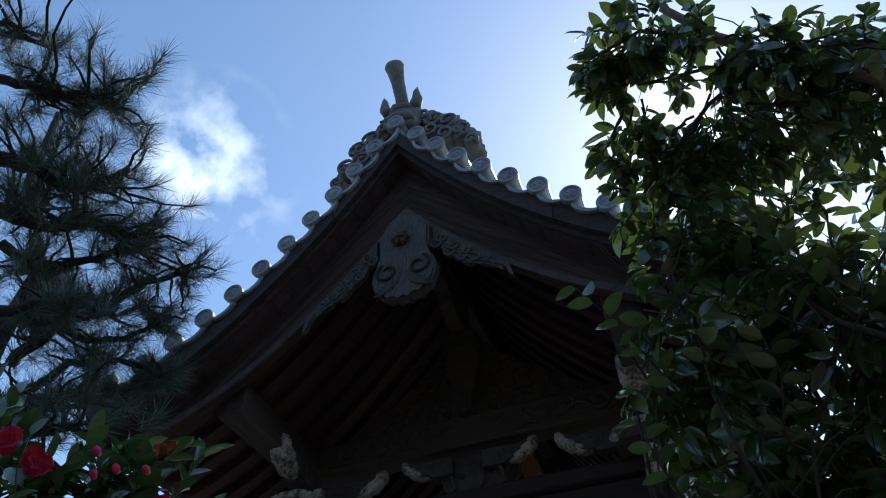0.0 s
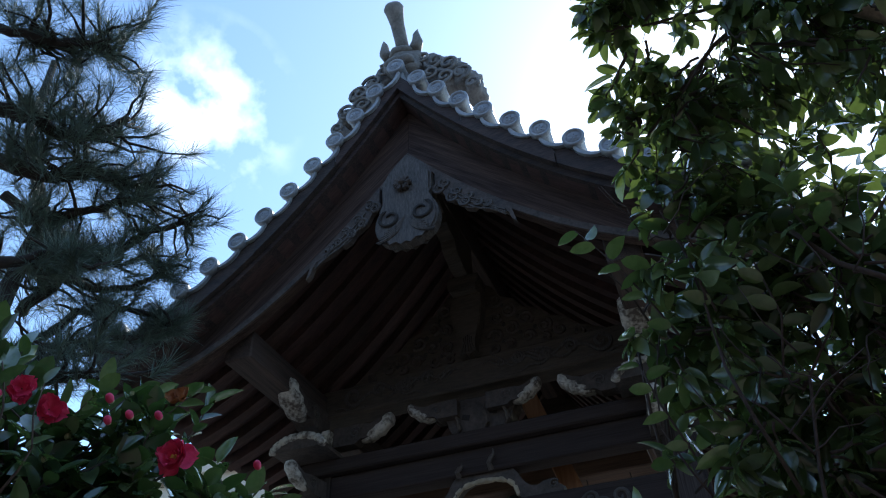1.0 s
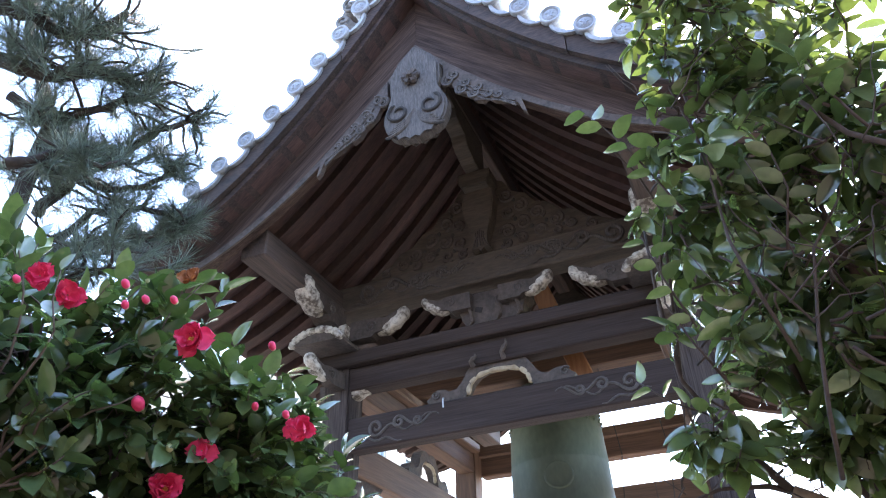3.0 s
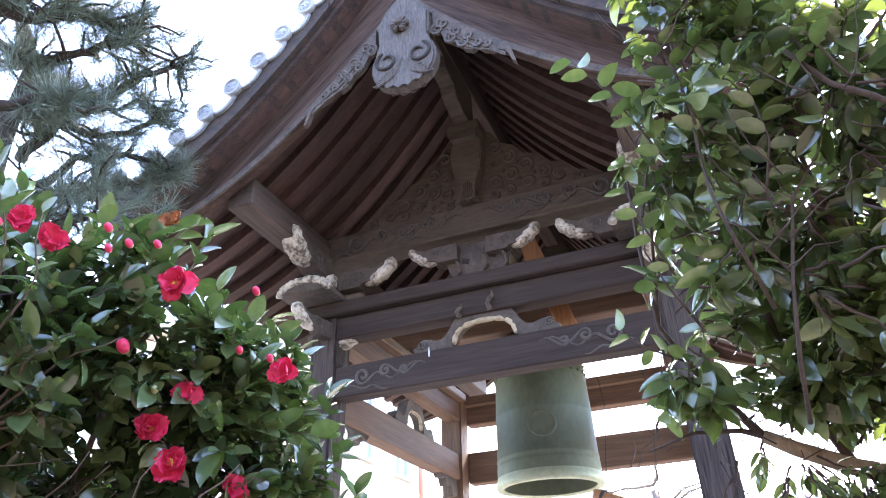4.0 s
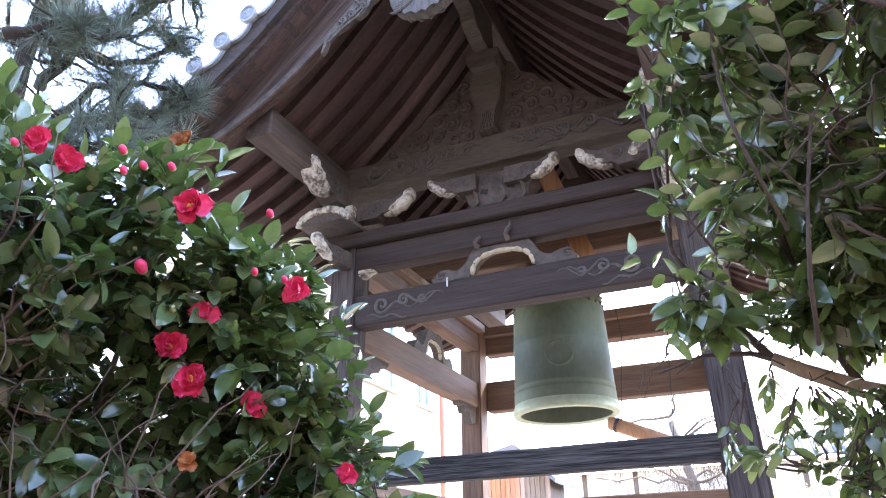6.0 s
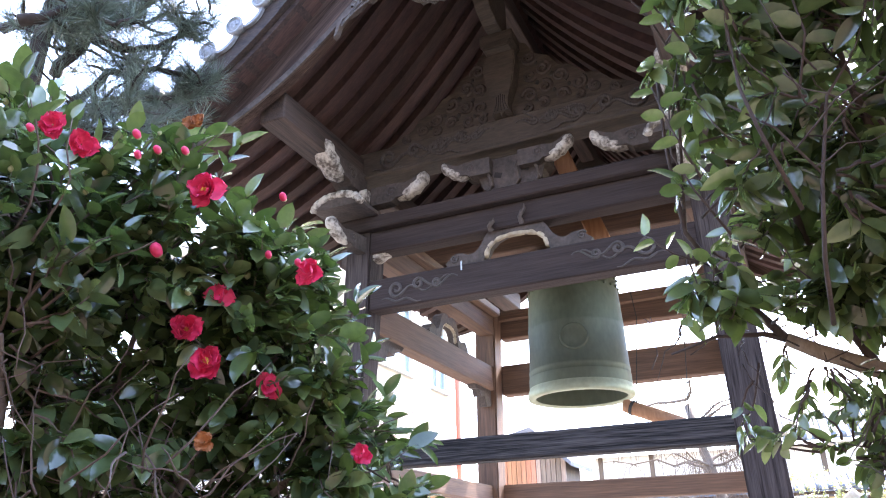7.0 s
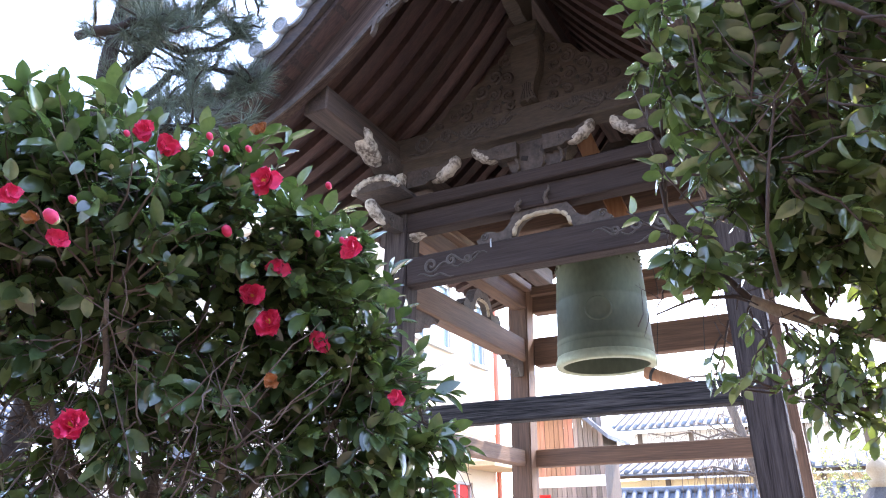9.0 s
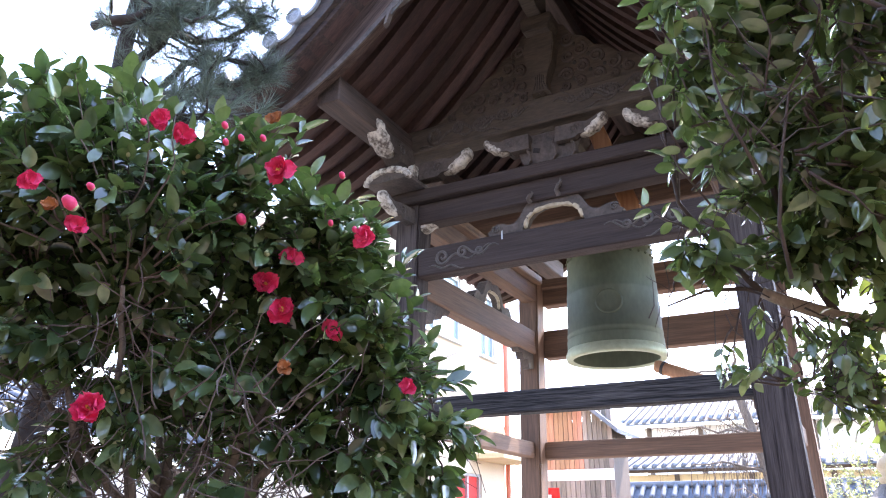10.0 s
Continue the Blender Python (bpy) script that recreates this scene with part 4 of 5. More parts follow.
FLOWERS = (
        ((0.09, -2.89, 2.61), (0.37, -0.85, -0.18), 0.062, 0),
        ((-0.01, -2.8, 2.24), (0.92, -0.89, -0.02), 0.058, 0),
        ((0.02, -2.74, 2.16), (0.62, -0.90, 0.02), 0.066, 0),
        ((-0.13, -3.23, 2.7), (0.63, -0.62, -0.23), 0.050, 1),
        ((-0.1, -3.16, 2.67), (0.99, -0.71, -0.21), 0.055, 1),
        ((0.27, -2.64, 2.41), (0.81, -0.97, -0.09), 0.045, 1),
        ((0.07, -2.77, 2.34), (0.63, -0.91, -0.06), 0.050, 1),
        ((0.15, -2.62, 2.1), (0.65, -0.60, 0.05), 0.050, 1),
        ((0.35, -2.44, 1.92), (0.21, -0.91, 0.13), 0.045, 1),
        ((-0.07, -3.35, 1.75), (0.59, -0.73, 0.13), 0.060, 0),
        ((-0.04, -3.5, 2.21), (0.60, -0.60, -0.08), 0.045, 1),
        ((0.51, -2.96, 2.27), (0.31, -0.94, -0.11), 0.045, 1),
        ((-0.08, -3.63, 2.3), (1.03, -0.29, -0.12), 0.040, 1),
        ((-0.07, -3.56, 2.25), (0.4, -0.8, 0.3), 0.035, 2),
        ((0.28, -3.0, 1.89), (0.4, -0.8, 0.3), 0.035, 2),
        ((0.38, -3.24, 2.55), (0.4, -0.8, 0.3), 0.035, 2),
)
BUDS = (
        ((-0.02, -2.93, 2.43), 0.022),
        ((0.27, -2.77, 2.6), 0.014),
        ((0.01, -3.08, 2.71), 0.014),
        ((0.04, -3.03, 2.68), 0.013),
        ((0.09, -2.98, 2.69), 0.013),
        ((-0.0, -3.06, 2.66), 0.013),
        ((0.2, -2.73, 2.45), 0.013),
        ((-0.15, -3.27, 2.67), 0.012),
        ((-0.02, -3.54, 2.25), 0.022),
        ((0.02, -3.52, 2.3), 0.012),
        ((0.27, -2.68, 2.43), 0.013),
)
for at, facing, size, kind in FLOWERS:
    for k in range(1, 5):
        KEEP_CLEAR.append(Vector(at) + Vector(facing).normalized() * 0.07 * k)
for at, r in BUDS:
    KEEP_CLEAR.append(Vector(at) + Vector((0.25, -0.55, 0.0)) * 0.1)
crown, twigs = Foliage(), bmesh.new()
tips = shrub_twigs(blobs, nodes, crown, twigs, camellia_leaf, 1100, 11, 1.13, 0.45, tilt=0.75)
tagged(part("leaves", crown.mesh("leaves", leaf_left), None, camellia), "dark glossy green leaves", kind="stuff")
tangle = bmesh.new()
low_camellia = [n for n in nodes if n.z < 2.1]
for k in range(760):
    p = random.choice(nodes if k % 3 else low_camellia) + rnd_unit() * 0.12
    q = p + Vector((random.uniform(-0.25, 0.25), random.uniform(-0.25, 0.2), random.uniform(-0.25, 0.12)))
    tube(tangle, bent(p, q, 0.08, 4, 0.03), [0.0026, 0.0023, 0.002, 0.0016, 0.0011], 4)
for _ in range(170):
    p = Vector((random.uniform(-1.0, 0.15), random.uniform(-3.1, -2.4), random.uniform(1.45, 1.9)))
    q = p + Vector((random.uniform(-0.3, 0.3), random.uniform(-0.15, 0.15), random.uniform(-0.1, 0.3)))
    tube(tangle, bent(p, q, 0.08, 5, 0.03), [0.0034, 0.003, 0.0026, 0.0022, 0.0018, 0.0012], 4)
tagged(part("twig_work", twigs, shrub_twig, camellia, "", True), kind="stuff")
tagged(part("bare_twig_work", tangle, shrub_twig, camellia, "", True), kind="stuff")


def flower(at, facing, size, kind=0):
    """A camellia flower: two whorls of cupped petals round a boss of stamens."""
    f = Vector(facing).normalized()
    m = Matrix.Translation(at) @ f.to_track_quat("Z", "Y").to_matrix().to_4x4() @ Matrix.Scale(size, 4)
    ob = Foliage()
    n = 6
    tv = []
    for i in range(n + 1):
        for j in range(7):
            a, b = i / n, (j - 3) / 3
            w = 0.36 * math.sin(math.pi * (0.12 + 0.80 * a)) ** 0.7
            y = a * 0.54 - 0.05 * b * b * a - 0.05 * a ** 6 * math.cos(6 * b)
            z = 0.26 * a * a + 0.10 * b * b - 0.07 * a ** 4 + 0.085 * math.sin(6.5 * b + 4 * a) * a * a
            tv.append((w * b, y, z))
    tf = [(7 * i + j, 7 * i + j + 1, 7 * i + j + 8, 7 * i + j + 7) for i in range(n) for j in range(6)]
    for ring, (cnt, lift, sc) in enumerate(((6, -0.05, 1.0), (5, 0.35, 0.88), (5, 0.9, 0.62))[: 3 if kind == 0 else 2]):
        for k in range(cnt):
            a = 2 * math.pi * (k + 0.5 * ring + random.uniform(-0.12, 0.12)) / cnt
            along = Vector((math.cos(a), math.sin(a), lift + random.uniform(-0.4, 0.5)))
            ob.add((np.array(tv), tf), (0.03 * math.cos(a), 0.03 * math.sin(a), 0.02 * ring), along, (random.uniform(-0.5, 0.5), random.uniform(-0.5, 0.5), 1), sc * random.uniform(0.7, 1.25))
    me = ob.mesh("flower", petal if kind < 2 else faded)
    me.transform(m)
    fl = part("flower", me, None, camellia, "red camellia flower" if kind < 2 else "withered orange-brown flower")
    if kind == 0:
        bm = bmesh.new()
        for _ in range(26):
            d = Vector((random.uniform(-0.5, 0.5), random.uniform(-0.5, 0.5), 1)).normalized()
            tube(bm, [(0, 0, 0.02), d * 0.22], [0.012, 0.02], 4)
        bm.transform(m)
        part("stamens", bm, stamen, fl, "yellow stamens")


def red_bud(at, facing, r):
    bm = bmesh.new()
    f = Vector(facing).normalized()
    lump(bm, (0, 0, 0.4), (0.8, 0.8, 1.1), 0.12, 2, 2.0)
    bm.transform(Matrix.Translation(at) @ f.to_track_quat("Z", "Y").to_matrix().to_4x4() @ Matrix.Scale(r, 4))
    b = part("red_bud", bm, petal, camellia, "red opening bud", True)
    bm = bmesh.new()
    lump(bm, (0, 0, -0.25), (0.62, 0.62, 0.5), 0.1, 2, 2.0)
    bm.transform(Matrix.Translation(at) @ f.to_track_quat("Z", "Y").to_matrix().to_4x4() @ Matrix.Scale(r, 4))
    part("calyx", bm, bud, b, "", True)


for at, facing, size, kind in FLOWERS:
    flower(at, facing, size * (1.4 if kind == 0 else 1.2), kind)
for at, r in BUDS:
    red_bud(at, (random.uniform(-0.3, 0.6), -0.8, 0.4), r)
random.seed(12)
for tip, grow, out in random.sample(tips, 110):
    bm = bmesh.new()
    bmesh.ops.create_icosphere(bm, subdivisions=1, radius=random.uniform(0.007, 0.011), matrix=Matrix.Translation(tip + grow * 0.01) @ Matrix.Diagonal((1, 1, 1.3, 1)))
    part("bud", bm, bud, camellia, "", True)

# right: evergreen tree with leathery leaves
random.seed(21)
evergreen = thing("evergreen_tree", "evergreen tree with leathery green leaves and pale grey limbs", "tree", at=(2.35, -2.0, 0))
base = Vector((2.35, -2.0, 0))
stem = [base, Vector((2.30, -2.02, 0.8)), Vector((2.20, -2.08, 1.5)), Vector((2.12, -2.1, 1.95)), Vector((2.15, -2.2, 2.5)), Vector((2.3, -2.5, 3.1)), Vector((2.4, -2.7, 3.6))]
paths = [(stem, 0.075, 0.03)]
main = [Vector((2.12, -2.1, 1.93)), Vector((1.9, -2.14, 2.0)), Vector((1.70, -2.17, 2.06)), Vector((1.57, -2.19, 2.12)), Vector((1.50, -2.20, 2.16))]
paths.append((main, 0.030, 0.018))
paths.append(([main[-1], Vector((1.44, -2.22, 2.24)), Vector((1.37, -2.26, 2.34)), Vector((1.30, -2.32, 2.46)), Vector((1.29, -2.4, 2.7)), Vector((1.30, -2.45, 2.95))], 0.013, 0.003))
paths.append(([main[-1], Vector((1.45, -2.2, 2.18)), Vector((1.33, -2.2, 2.19)), Vector((1.2, -2.18, 2.16))], 0.010, 0.003))
paths.append(([main[2], Vector((1.62, -2.2, 2.25)), Vector((1.56, -2.3, 2.6)), Vector((1.52, -2.45, 2.95)), Vector((1.5, -2.6, 3.2))], 0.014, 0.005))
paths.append(([main[1], Vector((1.85, -2.3, 2.3)), Vector((1.75, -2.5, 2.7)), Vector((1.7, -2.65, 3.1))], 0.016, 0.006))
paths.append(([stem[5], Vector((2.15, -2.9, 3.42)), Vector((1.92, -2.97, 3.58)), Vector((1.80, -3.02, 3.66)), Vector((1.68, -3.1, 3.78))], 0.030, 0.012))
paths.append(([Vector((1.92, -2.97, 3.58)), Vector((1.72, -2.92, 3.50)), Vector((1.58, -2.88, 3.38)), Vector((1.48, -2.85, 3.3))], 0.008, 0.003))
paths.append(([Vector((1.92, -2.97, 3.58)), Vector((1.75, -3.0, 3.56)), Vector((1.55, -3.02, 3.56))], 0.008, 0.003))
paths.append(([Vector((1.80, -3.02, 3.66)), Vector((1.6, -3.1, 3.7)), Vector((1.48, -3.12, 3.62))], 0.008, 0.003))
paths.append(([stem[3], Vector((1.95, -2.2, 1.85)), Vector((1.75, -2.2, 1.80)), Vector((1.6, -2.2, 1.85))], 0.012, 0.004))
paths.append(([Vector((1.30, -2.32, 2.46)), Vector((1.36, -2.49, 2.90)), Vector((1.32, -2.61, 2.97)), Vector((1.27, -2.70, 3.01))], 0.005, 0.002))
paths.append(([Vector((1.58, -2.6, 2.35)), Vector((1.52, -2.72, 2.52)), Vector((1.50, -2.72, 2.63)), Vector((1.50, -2.72, 2.78)), Vector((1.49, -2.73, 2.99)), Vector((1.46, -2.74, 3.12))], 0.005, 0.002))
paths.append(([Vector((1.60, -2.45, 2.12)), Vector((1.60, -2.62, 2.22)), Vector((1.63, -2.62, 2.40)), Vector((1.68, -2.62, 2.61)), Vector((1.78, -2.62, 2.74)), Vector((1.85, -2.62, 2.92))], 0.006, 0.002))
paths.append(([Vector((1.42, -2.5, 2.36)), Vector((1.36, -2.6, 2.45)), Vector((1.32, -2.6, 2.56)), Vector((1.33, -2.6, 2.68)), Vector((1.37, -2.6, 2.82))], 0.0035, 0.0015))
paths.append(([Vector((1.47, -2.65, 2.63)), Vector((1.56, -2.65, 2.54)), Vector((1.63, -2.63, 2.42))], 0.003, 0.003))
paths.append(([Vector((1.73, -2.8, 2.91)), Vector((1.80, -2.8, 2.78)), Vector((1.87, -2.8, 2.72)), Vector((2.05, -2.7, 2.6))], 0.006, 0.008))
for pts, r0, r1 in paths:
    build_limb(evergreen, "branch" if r0 < 0.05 else "trunk", pts, r0, r1, limb_bark if r0 > 0.02 else dark_twig)
nodes = limbs(paths)
ever_leaf = [leaf_template(0.092, 0.046, 0.25, 0.25), leaf_template(0.108, 0.048, 0.15, 0.4), leaf_template(0.080, 0.043, 0.4, 0.15), leaf_template(0.062, 0.034, 0.3, 0.2), leaf_template(0.100, 0.042, 0.5, 0.3)]
low_blobs = [((1.58, -2.42, 2.70), (0.32, 0.28, 0.36), 5), ((1.68, -2.60, 3.00), (0.36, 0.28, 0.30), 4.5), ((1.98, -2.60, 2.85), (0.42, 0.32, 0.55), 6), ((2.3, -2.5, 2.9), (0.35, 0.35, 0.6), 3.5), ((1.40, -2.30, 2.30), (0.14, 0.13, 0.10), 0.5), ((1.66, -2.30, 2.46), (0.26, 0.22, 0.16), 1.4), ((1.80, -2.2, 2.12), (0.24, 0.2, 0.12), 0.6), ((1.76, -2.35, 2.38), (0.20, 0.18, 0.16), 2.6), ((1.66, -2.3, 2.22), (0.18, 0.12, 0.09), 1.3), ((1.92, -2.45, 2.5), (0.2, 0.2, 0.25), 1.5),
             ((1.36, -2.46, 2.82), (0.14, 0.18, 0.28), 1.4), ((1.95, -2.3, 2.35), (0.35, 0.24, 0.33), 2.6), ((2.15, -1.95, 2.9), (0.5, 0.3, 0.75), 5), ((1.78, -2.1, 2.75), (0.34, 0.2, 0.4), 2.5), 
             ((2.02, -2.2, 1.92), (0.22, 0.2, 0.25), 0.7)]
top_blobs = [((2.10, -2.85, 3.42), (0.42, 0.30, 0.40), 5), ((1.60, -3.05, 3.66), (0.22, 0.18, 0.20), 1.8), ((1.84, -3.0, 3.50), (0.26, 0.2, 0.26), 2.0), ((1.50, -2.78, 3.22), (0.18, 0.2, 0.16), 1.2), ((1.42, -2.93, 3.42), (0.09, 0.12, 0.14), 0.7), ((1.54, -2.88, 3.38), (0.12, 0.12, 0.12), 0.6), ((1.46, -3.04, 3.64), (0.12, 0.12, 0.18), 1.0), ((1.75, -2.7, 3.25), (0.30, 0.25, 0.2), 2.0), ((1.72, -2.62, 3.55), (0.22, 0.18, 0.24), 2.6), ((2.05, -2.6, 3.62), (0.30, 0.2, 0.34), 2.6)]
crown, twigs = Foliage(), bmesh.new()
shrub_twigs(low_blobs, nodes, crown, twigs, ever_leaf, 560, 9, 0.92, 0.3, 0.3, 0.9)
hang_blobs = [((1.60, -2.2, 2.02), (0.20, 0.15, 0.10), 1.2), ((1.74, -2.2, 1.88), (0.20, 0.16, 0.18), 4.5), ((1.45, -2.2, 1.93), (0.16, 0.12, 0.10), 0.7), ((1.70, -2.2, 2.27), (0.14, 0.12, 0.12), 0.7)]
shrub_twigs(hang_blobs, nodes, crown, twigs, ever_leaf, 105, 5, 0.60, 0.2, 0.5, 1.0)
shrub_twigs(top_blobs, nodes, crown, twigs, ever_leaf, 330, 8, 0.76, 0.2, 0.5, 0.9)
tagged(part("leaves", crown.mesh("leaves", leaf_right), None, evergreen), "leathery green leaves with a blue sheen", kind="stuff")


def sprig(pts, count, length):
    """A young shoot with leaves set left and right along it."""
    pts = [Vector(p) for p in pts]
    tube(twigs, pts, [0.0035 - 0.0006 * i for i in range(len(pts))], 5)
    for k in range(count):
        u = (k + 0.5) / count * (len(pts) - 1.001)
        at = pts[int(u)].lerp(pts[int(u) + 1], u - int(u))
        grow = (pts[int(u) + 1] - pts[int(u)]).normalized()
        side = grow.cross(Vector((0.35, -0.9, 0.2))).normalized() * (1 if k % 2 else -1)
        crown_near.add(leaf_template(length, 0.5 * length, 0.3, random.uniform(0.15, 0.4)), at, side + grow * 0.5 + rnd_unit() * 0.25, Vector((0.15, 0.55, 0.8)) + rnd_unit() * 0.3, random.uniform(0.8, 1.1))


crown_near = Foliage()
sprig([(1.42, -2.68, 2.76), (1.37, -2.70, 2.87), (1.32, -2.71, 2.98), (1.26, -2.72, 3.08), (1.22, -2.73, 3.14)], 9, 0.085)
sprig([(1.52, -2.72, 2.78), (1.49, -2.74, 2.95), (1.46, -2.76, 3.10)], 8, 0.085)
sprig([(1.38, -2.6, 2.48), (1.33, -2.62, 2.62), (1.30, -2.64, 2.74)], 7, 0.07)
sprig([(1.62, -2.66, 2.60), (1.66, -2.70, 2.74), (1.64, -2.74, 2.88)], 8, 0.085)
sprig([(1.35, -2.3, 2.36), (1.26, -2.34, 2.40), (1.18, -2.36, 2.47)], 6, 0.07)
tagged(part("young_leaves", crown_near.mesh("young_leaves", leaf_right), None, evergreen), "larger young green leaves", kind="stuff")
low_nodes = [n for n in nodes if n.x > 1.45 or n.z < 2.4]
for _ in range(170):
    p = random.choice(low_nodes) + rnd_unit() * 0.10
    q = p + Vector((random.uniform(-0.12, 0.2), random.uniform(-0.15, 0.2), random.uniform(-0.22, 0.2)))
    tube(twigs, bent(p, q, 0.10, 4, 0.05), [0.0024, 0.0021, 0.0018, 0.0014, 0.0010], 4)
tagged(part("twig_work", twigs, dark_twig, evergreen, "", True), kind="stuff")

# pine behind the camellia
random.seed(31)
pine = thing("pine_tree", "old black pine with crooked limbs and long needle tufts", "tree", at=(-1.95, -2.35, 0))
trunk = [Vector(p) for p in ((-1.95, -2.35, 0), (-1.9, -2.4, 1.2), (-1.75, -2.35, 2.4), (-1.72, -2.32, 3.4), (-1.76, -2.3, 4.1), (-1.70, -2.3, 4.6), (-1.85, -2.5, 5.2), (-1.75, -2.6, 5.7))]
build_limb(pine, "trunk", trunk, 0.085, 0.02, pine_bark, 10)
tufts = []


def pine_limb(pts, r0, r1, spread, count):
    pts = [Vector(p) for p in pts]
    fine = []
    for a, b in zip(pts, pts[1:]):
        fine += bent(a, b, 0.10, 4, 0.05)[:-1]
    fine.append(pts[-1])
    build_limb(pine, "limb", fine, r0, r1, pine_bark, 7)
    bm = bmesh.new()
    for _ in range(int(count * 2.5)):
        p = random.choice(fine[len(fine) // 4:])
        q = p + Vector((random.gauss(0, 1) * spread[0], random.gauss(0, 1) * spread[1], random.uniform(-0.3, 1.0) * spread[2]))
        tube(bm, bent(p, q, 0.15, 4, 0.05), [0.011, 0.009, 0.008, 0.006, 0.005], 5)
        tufts.append((q, (q - p).normalized() * 0.7 + Vector((0, 0, 0.6))))
    tagged(part("twig_work", bm, pine_bark, pine, "", True), kind="stuff")


for pts, r0, r1, spread, count in (
        (((-1.83, -2.76, 4.74), (-1.67, -2.67, 4.71), (-1.52, -2.56, 4.65), (-1.45, -2.49, 4.67), (-1.32, -2.41, 4.74), (-1.19, -2.23, 4.73)), 0.05, 0.02, (0.17, 0.17, 0.17), 20),
        (((-1.76, -3.01, 4.94), (-1.59, -2.85, 4.89), (-1.41, -2.74, 4.85), (-1.37, -2.62, 4.82), (-1.24, -2.51, 4.87), (-1.08, -2.48, 4.98)), 0.05, 0.02, (0.17, 0.17, 0.2), 24),
        (((-1.55, -3.21, 5.21), (-1.33, -3.1, 5.09), (-1.2, -2.94, 5.13), (-1.07, -2.85, 5.18), (-1.0, -2.74, 5.18)), 0.03, 0.015, (0.16, 0.16, 0.17), 23),
        (((-1.83, -2.13, 4.12), (-1.63, -2.15, 4.21), (-1.47, -2.09, 4.35), (-1.3, -2.04, 4.49), (-1.09, -1.96, 4.61), (-1.01, -1.93, 4.65)), 0.035, 0.012, (0.13, 0.13, 0.16), 17),
        (((-1.76, -2.35, 4.57), (-1.49, -2.33, 4.53), (-1.31, -2.23, 4.63), (-1.13, -2.17, 4.75)), 0.03, 0.012, (0.13, 0.13, 0.15), 13),
        (((-1.82, -2.01, 4.02), (-1.58, -2.0, 4.14), (-1.42, -1.86, 4.19), (-1.29, -1.73, 4.2), (-1.24, -1.65, 4.16)), 0.025, 0.012, (0.06, 0.06, 0.06), 9),
        (((-2.06, -2.33, 4.36), (-1.85, -2.23, 4.37), (-1.67, -2.18, 4.19)), 0.03, 0.015, (0.12, 0.12, 0.15), 7),
        (((-1.64, -2.25, 4.29), (-1.5, -2.02, 4.25), (-1.3, -1.88, 4.33), (-1.17, -1.84, 4.44)), 0.025, 0.01, (0.08, 0.08, 0.1), 9),
        (((-1.8, -2.05, 3.89), (-1.61, -1.9, 3.99), (-1.4, -1.74, 4.07), (-1.29, -1.66, 4.13)), 0.025, 0.01, (0.07, 0.07, 0.06), 9),
        (((-1.65, -2.59, 4.52), (-1.54, -2.26, 4.41), (-1.37, -2.0, 4.38)), 0.03, 0.01, (0.13, 0.13, 0.15), 14),
        (((-1.44, -2.61, 3.98), (-1.3, -2.52, 4.06), (-1.16, -2.33, 4.06)), 0.03, 0.01, (0.09, 0.09, 0.09), 7),
        (((-2.15, -2.15, 3.78), (-1.85, -2.12, 3.82), (-1.62, -2.05, 3.84), (-1.38, -1.95, 3.86)), 0.03, 0.01, (0.16, 0.14, 0.14), 16),
        (((-1.95, -2.35, 3.42), (-1.62, -2.32, 3.48), (-1.36, -2.25, 3.50), (-1.18, -2.12, 3.56)), 0.025, 0.01, (0.13, 0.11, 0.10), 16),
        (((-1.6, -3.38, 5.49), (-1.4, -3.27, 5.48), (-1.24, -3.07, 5.41)), 0.02, 0.012, (0.12, 0.12, 0.1), 7),
):
    pine_limb(pts, r0, r1, spread, count)
sheaf = Foliage()
blade = (np.array([(-1, 0, 0), (1, 0, 0), (-0.9, 0.55, -0.015), (0.9, 0.55, -0.015), (0, 1.0, -0.05)]), [(0, 1, 3, 2), (2, 3, 4)])
for q, d in tufts:
    d = d.normalized()
    for _ in range(105):
        at = q - d * random.uniform(-0.02, 0.10)
        v = (d * random.uniform(0.1, 1.0) + rnd_unit() * 0.62).normalized()
        length = random.uniform(0.10, 0.17)
        tv, tf = blade
        sheaf.add((tv * np.array([0.0011, length, length]), tf), at, v, rnd_unit(), 1.0)
tagged(part("needles", sheaf.mesh("needles", needles), None, pine), "dark green needle tufts", kind="stuff")


# ---- beyond the tower ----
def tiled_roof(parent, x0, x1, y0, z0, y1, z1, mat, pitch=0.28):
    """A tiled slope from its eave (y0, z0) to its top (y1, z1): a bed, and rows of round tiles that run down it."""
    bm = bmesh.new()
    prism(bm, [(y0, z0), (y1, z1), (y1, z1 - 0.08), (y0, z0 - 0.06)], x0, x1, "yz")
    r = part("roof", bm, mat, parent, "grey tiled roof")
    n = int((x1 - x0) / pitch)
    me = None
    for k in range(n + 1):
        x = x0 + 0.06 + k * pitch
        if me is None:
            steps = 7
            pts = [(0, y0 - 0.03 + (y1 - y0) * i / steps, z0 + 0.03 + (z1 - z0) * i / steps) for i in range(steps + 1)]
            bm = tube(bmesh.new(), pts, [0.075 if i % 2 else 0.068 for i in range(steps + 1)], 7)
            ob = part("roof_roll", bm, mat, r, "", True)
            me = ob.data
        else:
            ob = part("roof_roll", me, None, r)
        ob.location.x = x
    return r


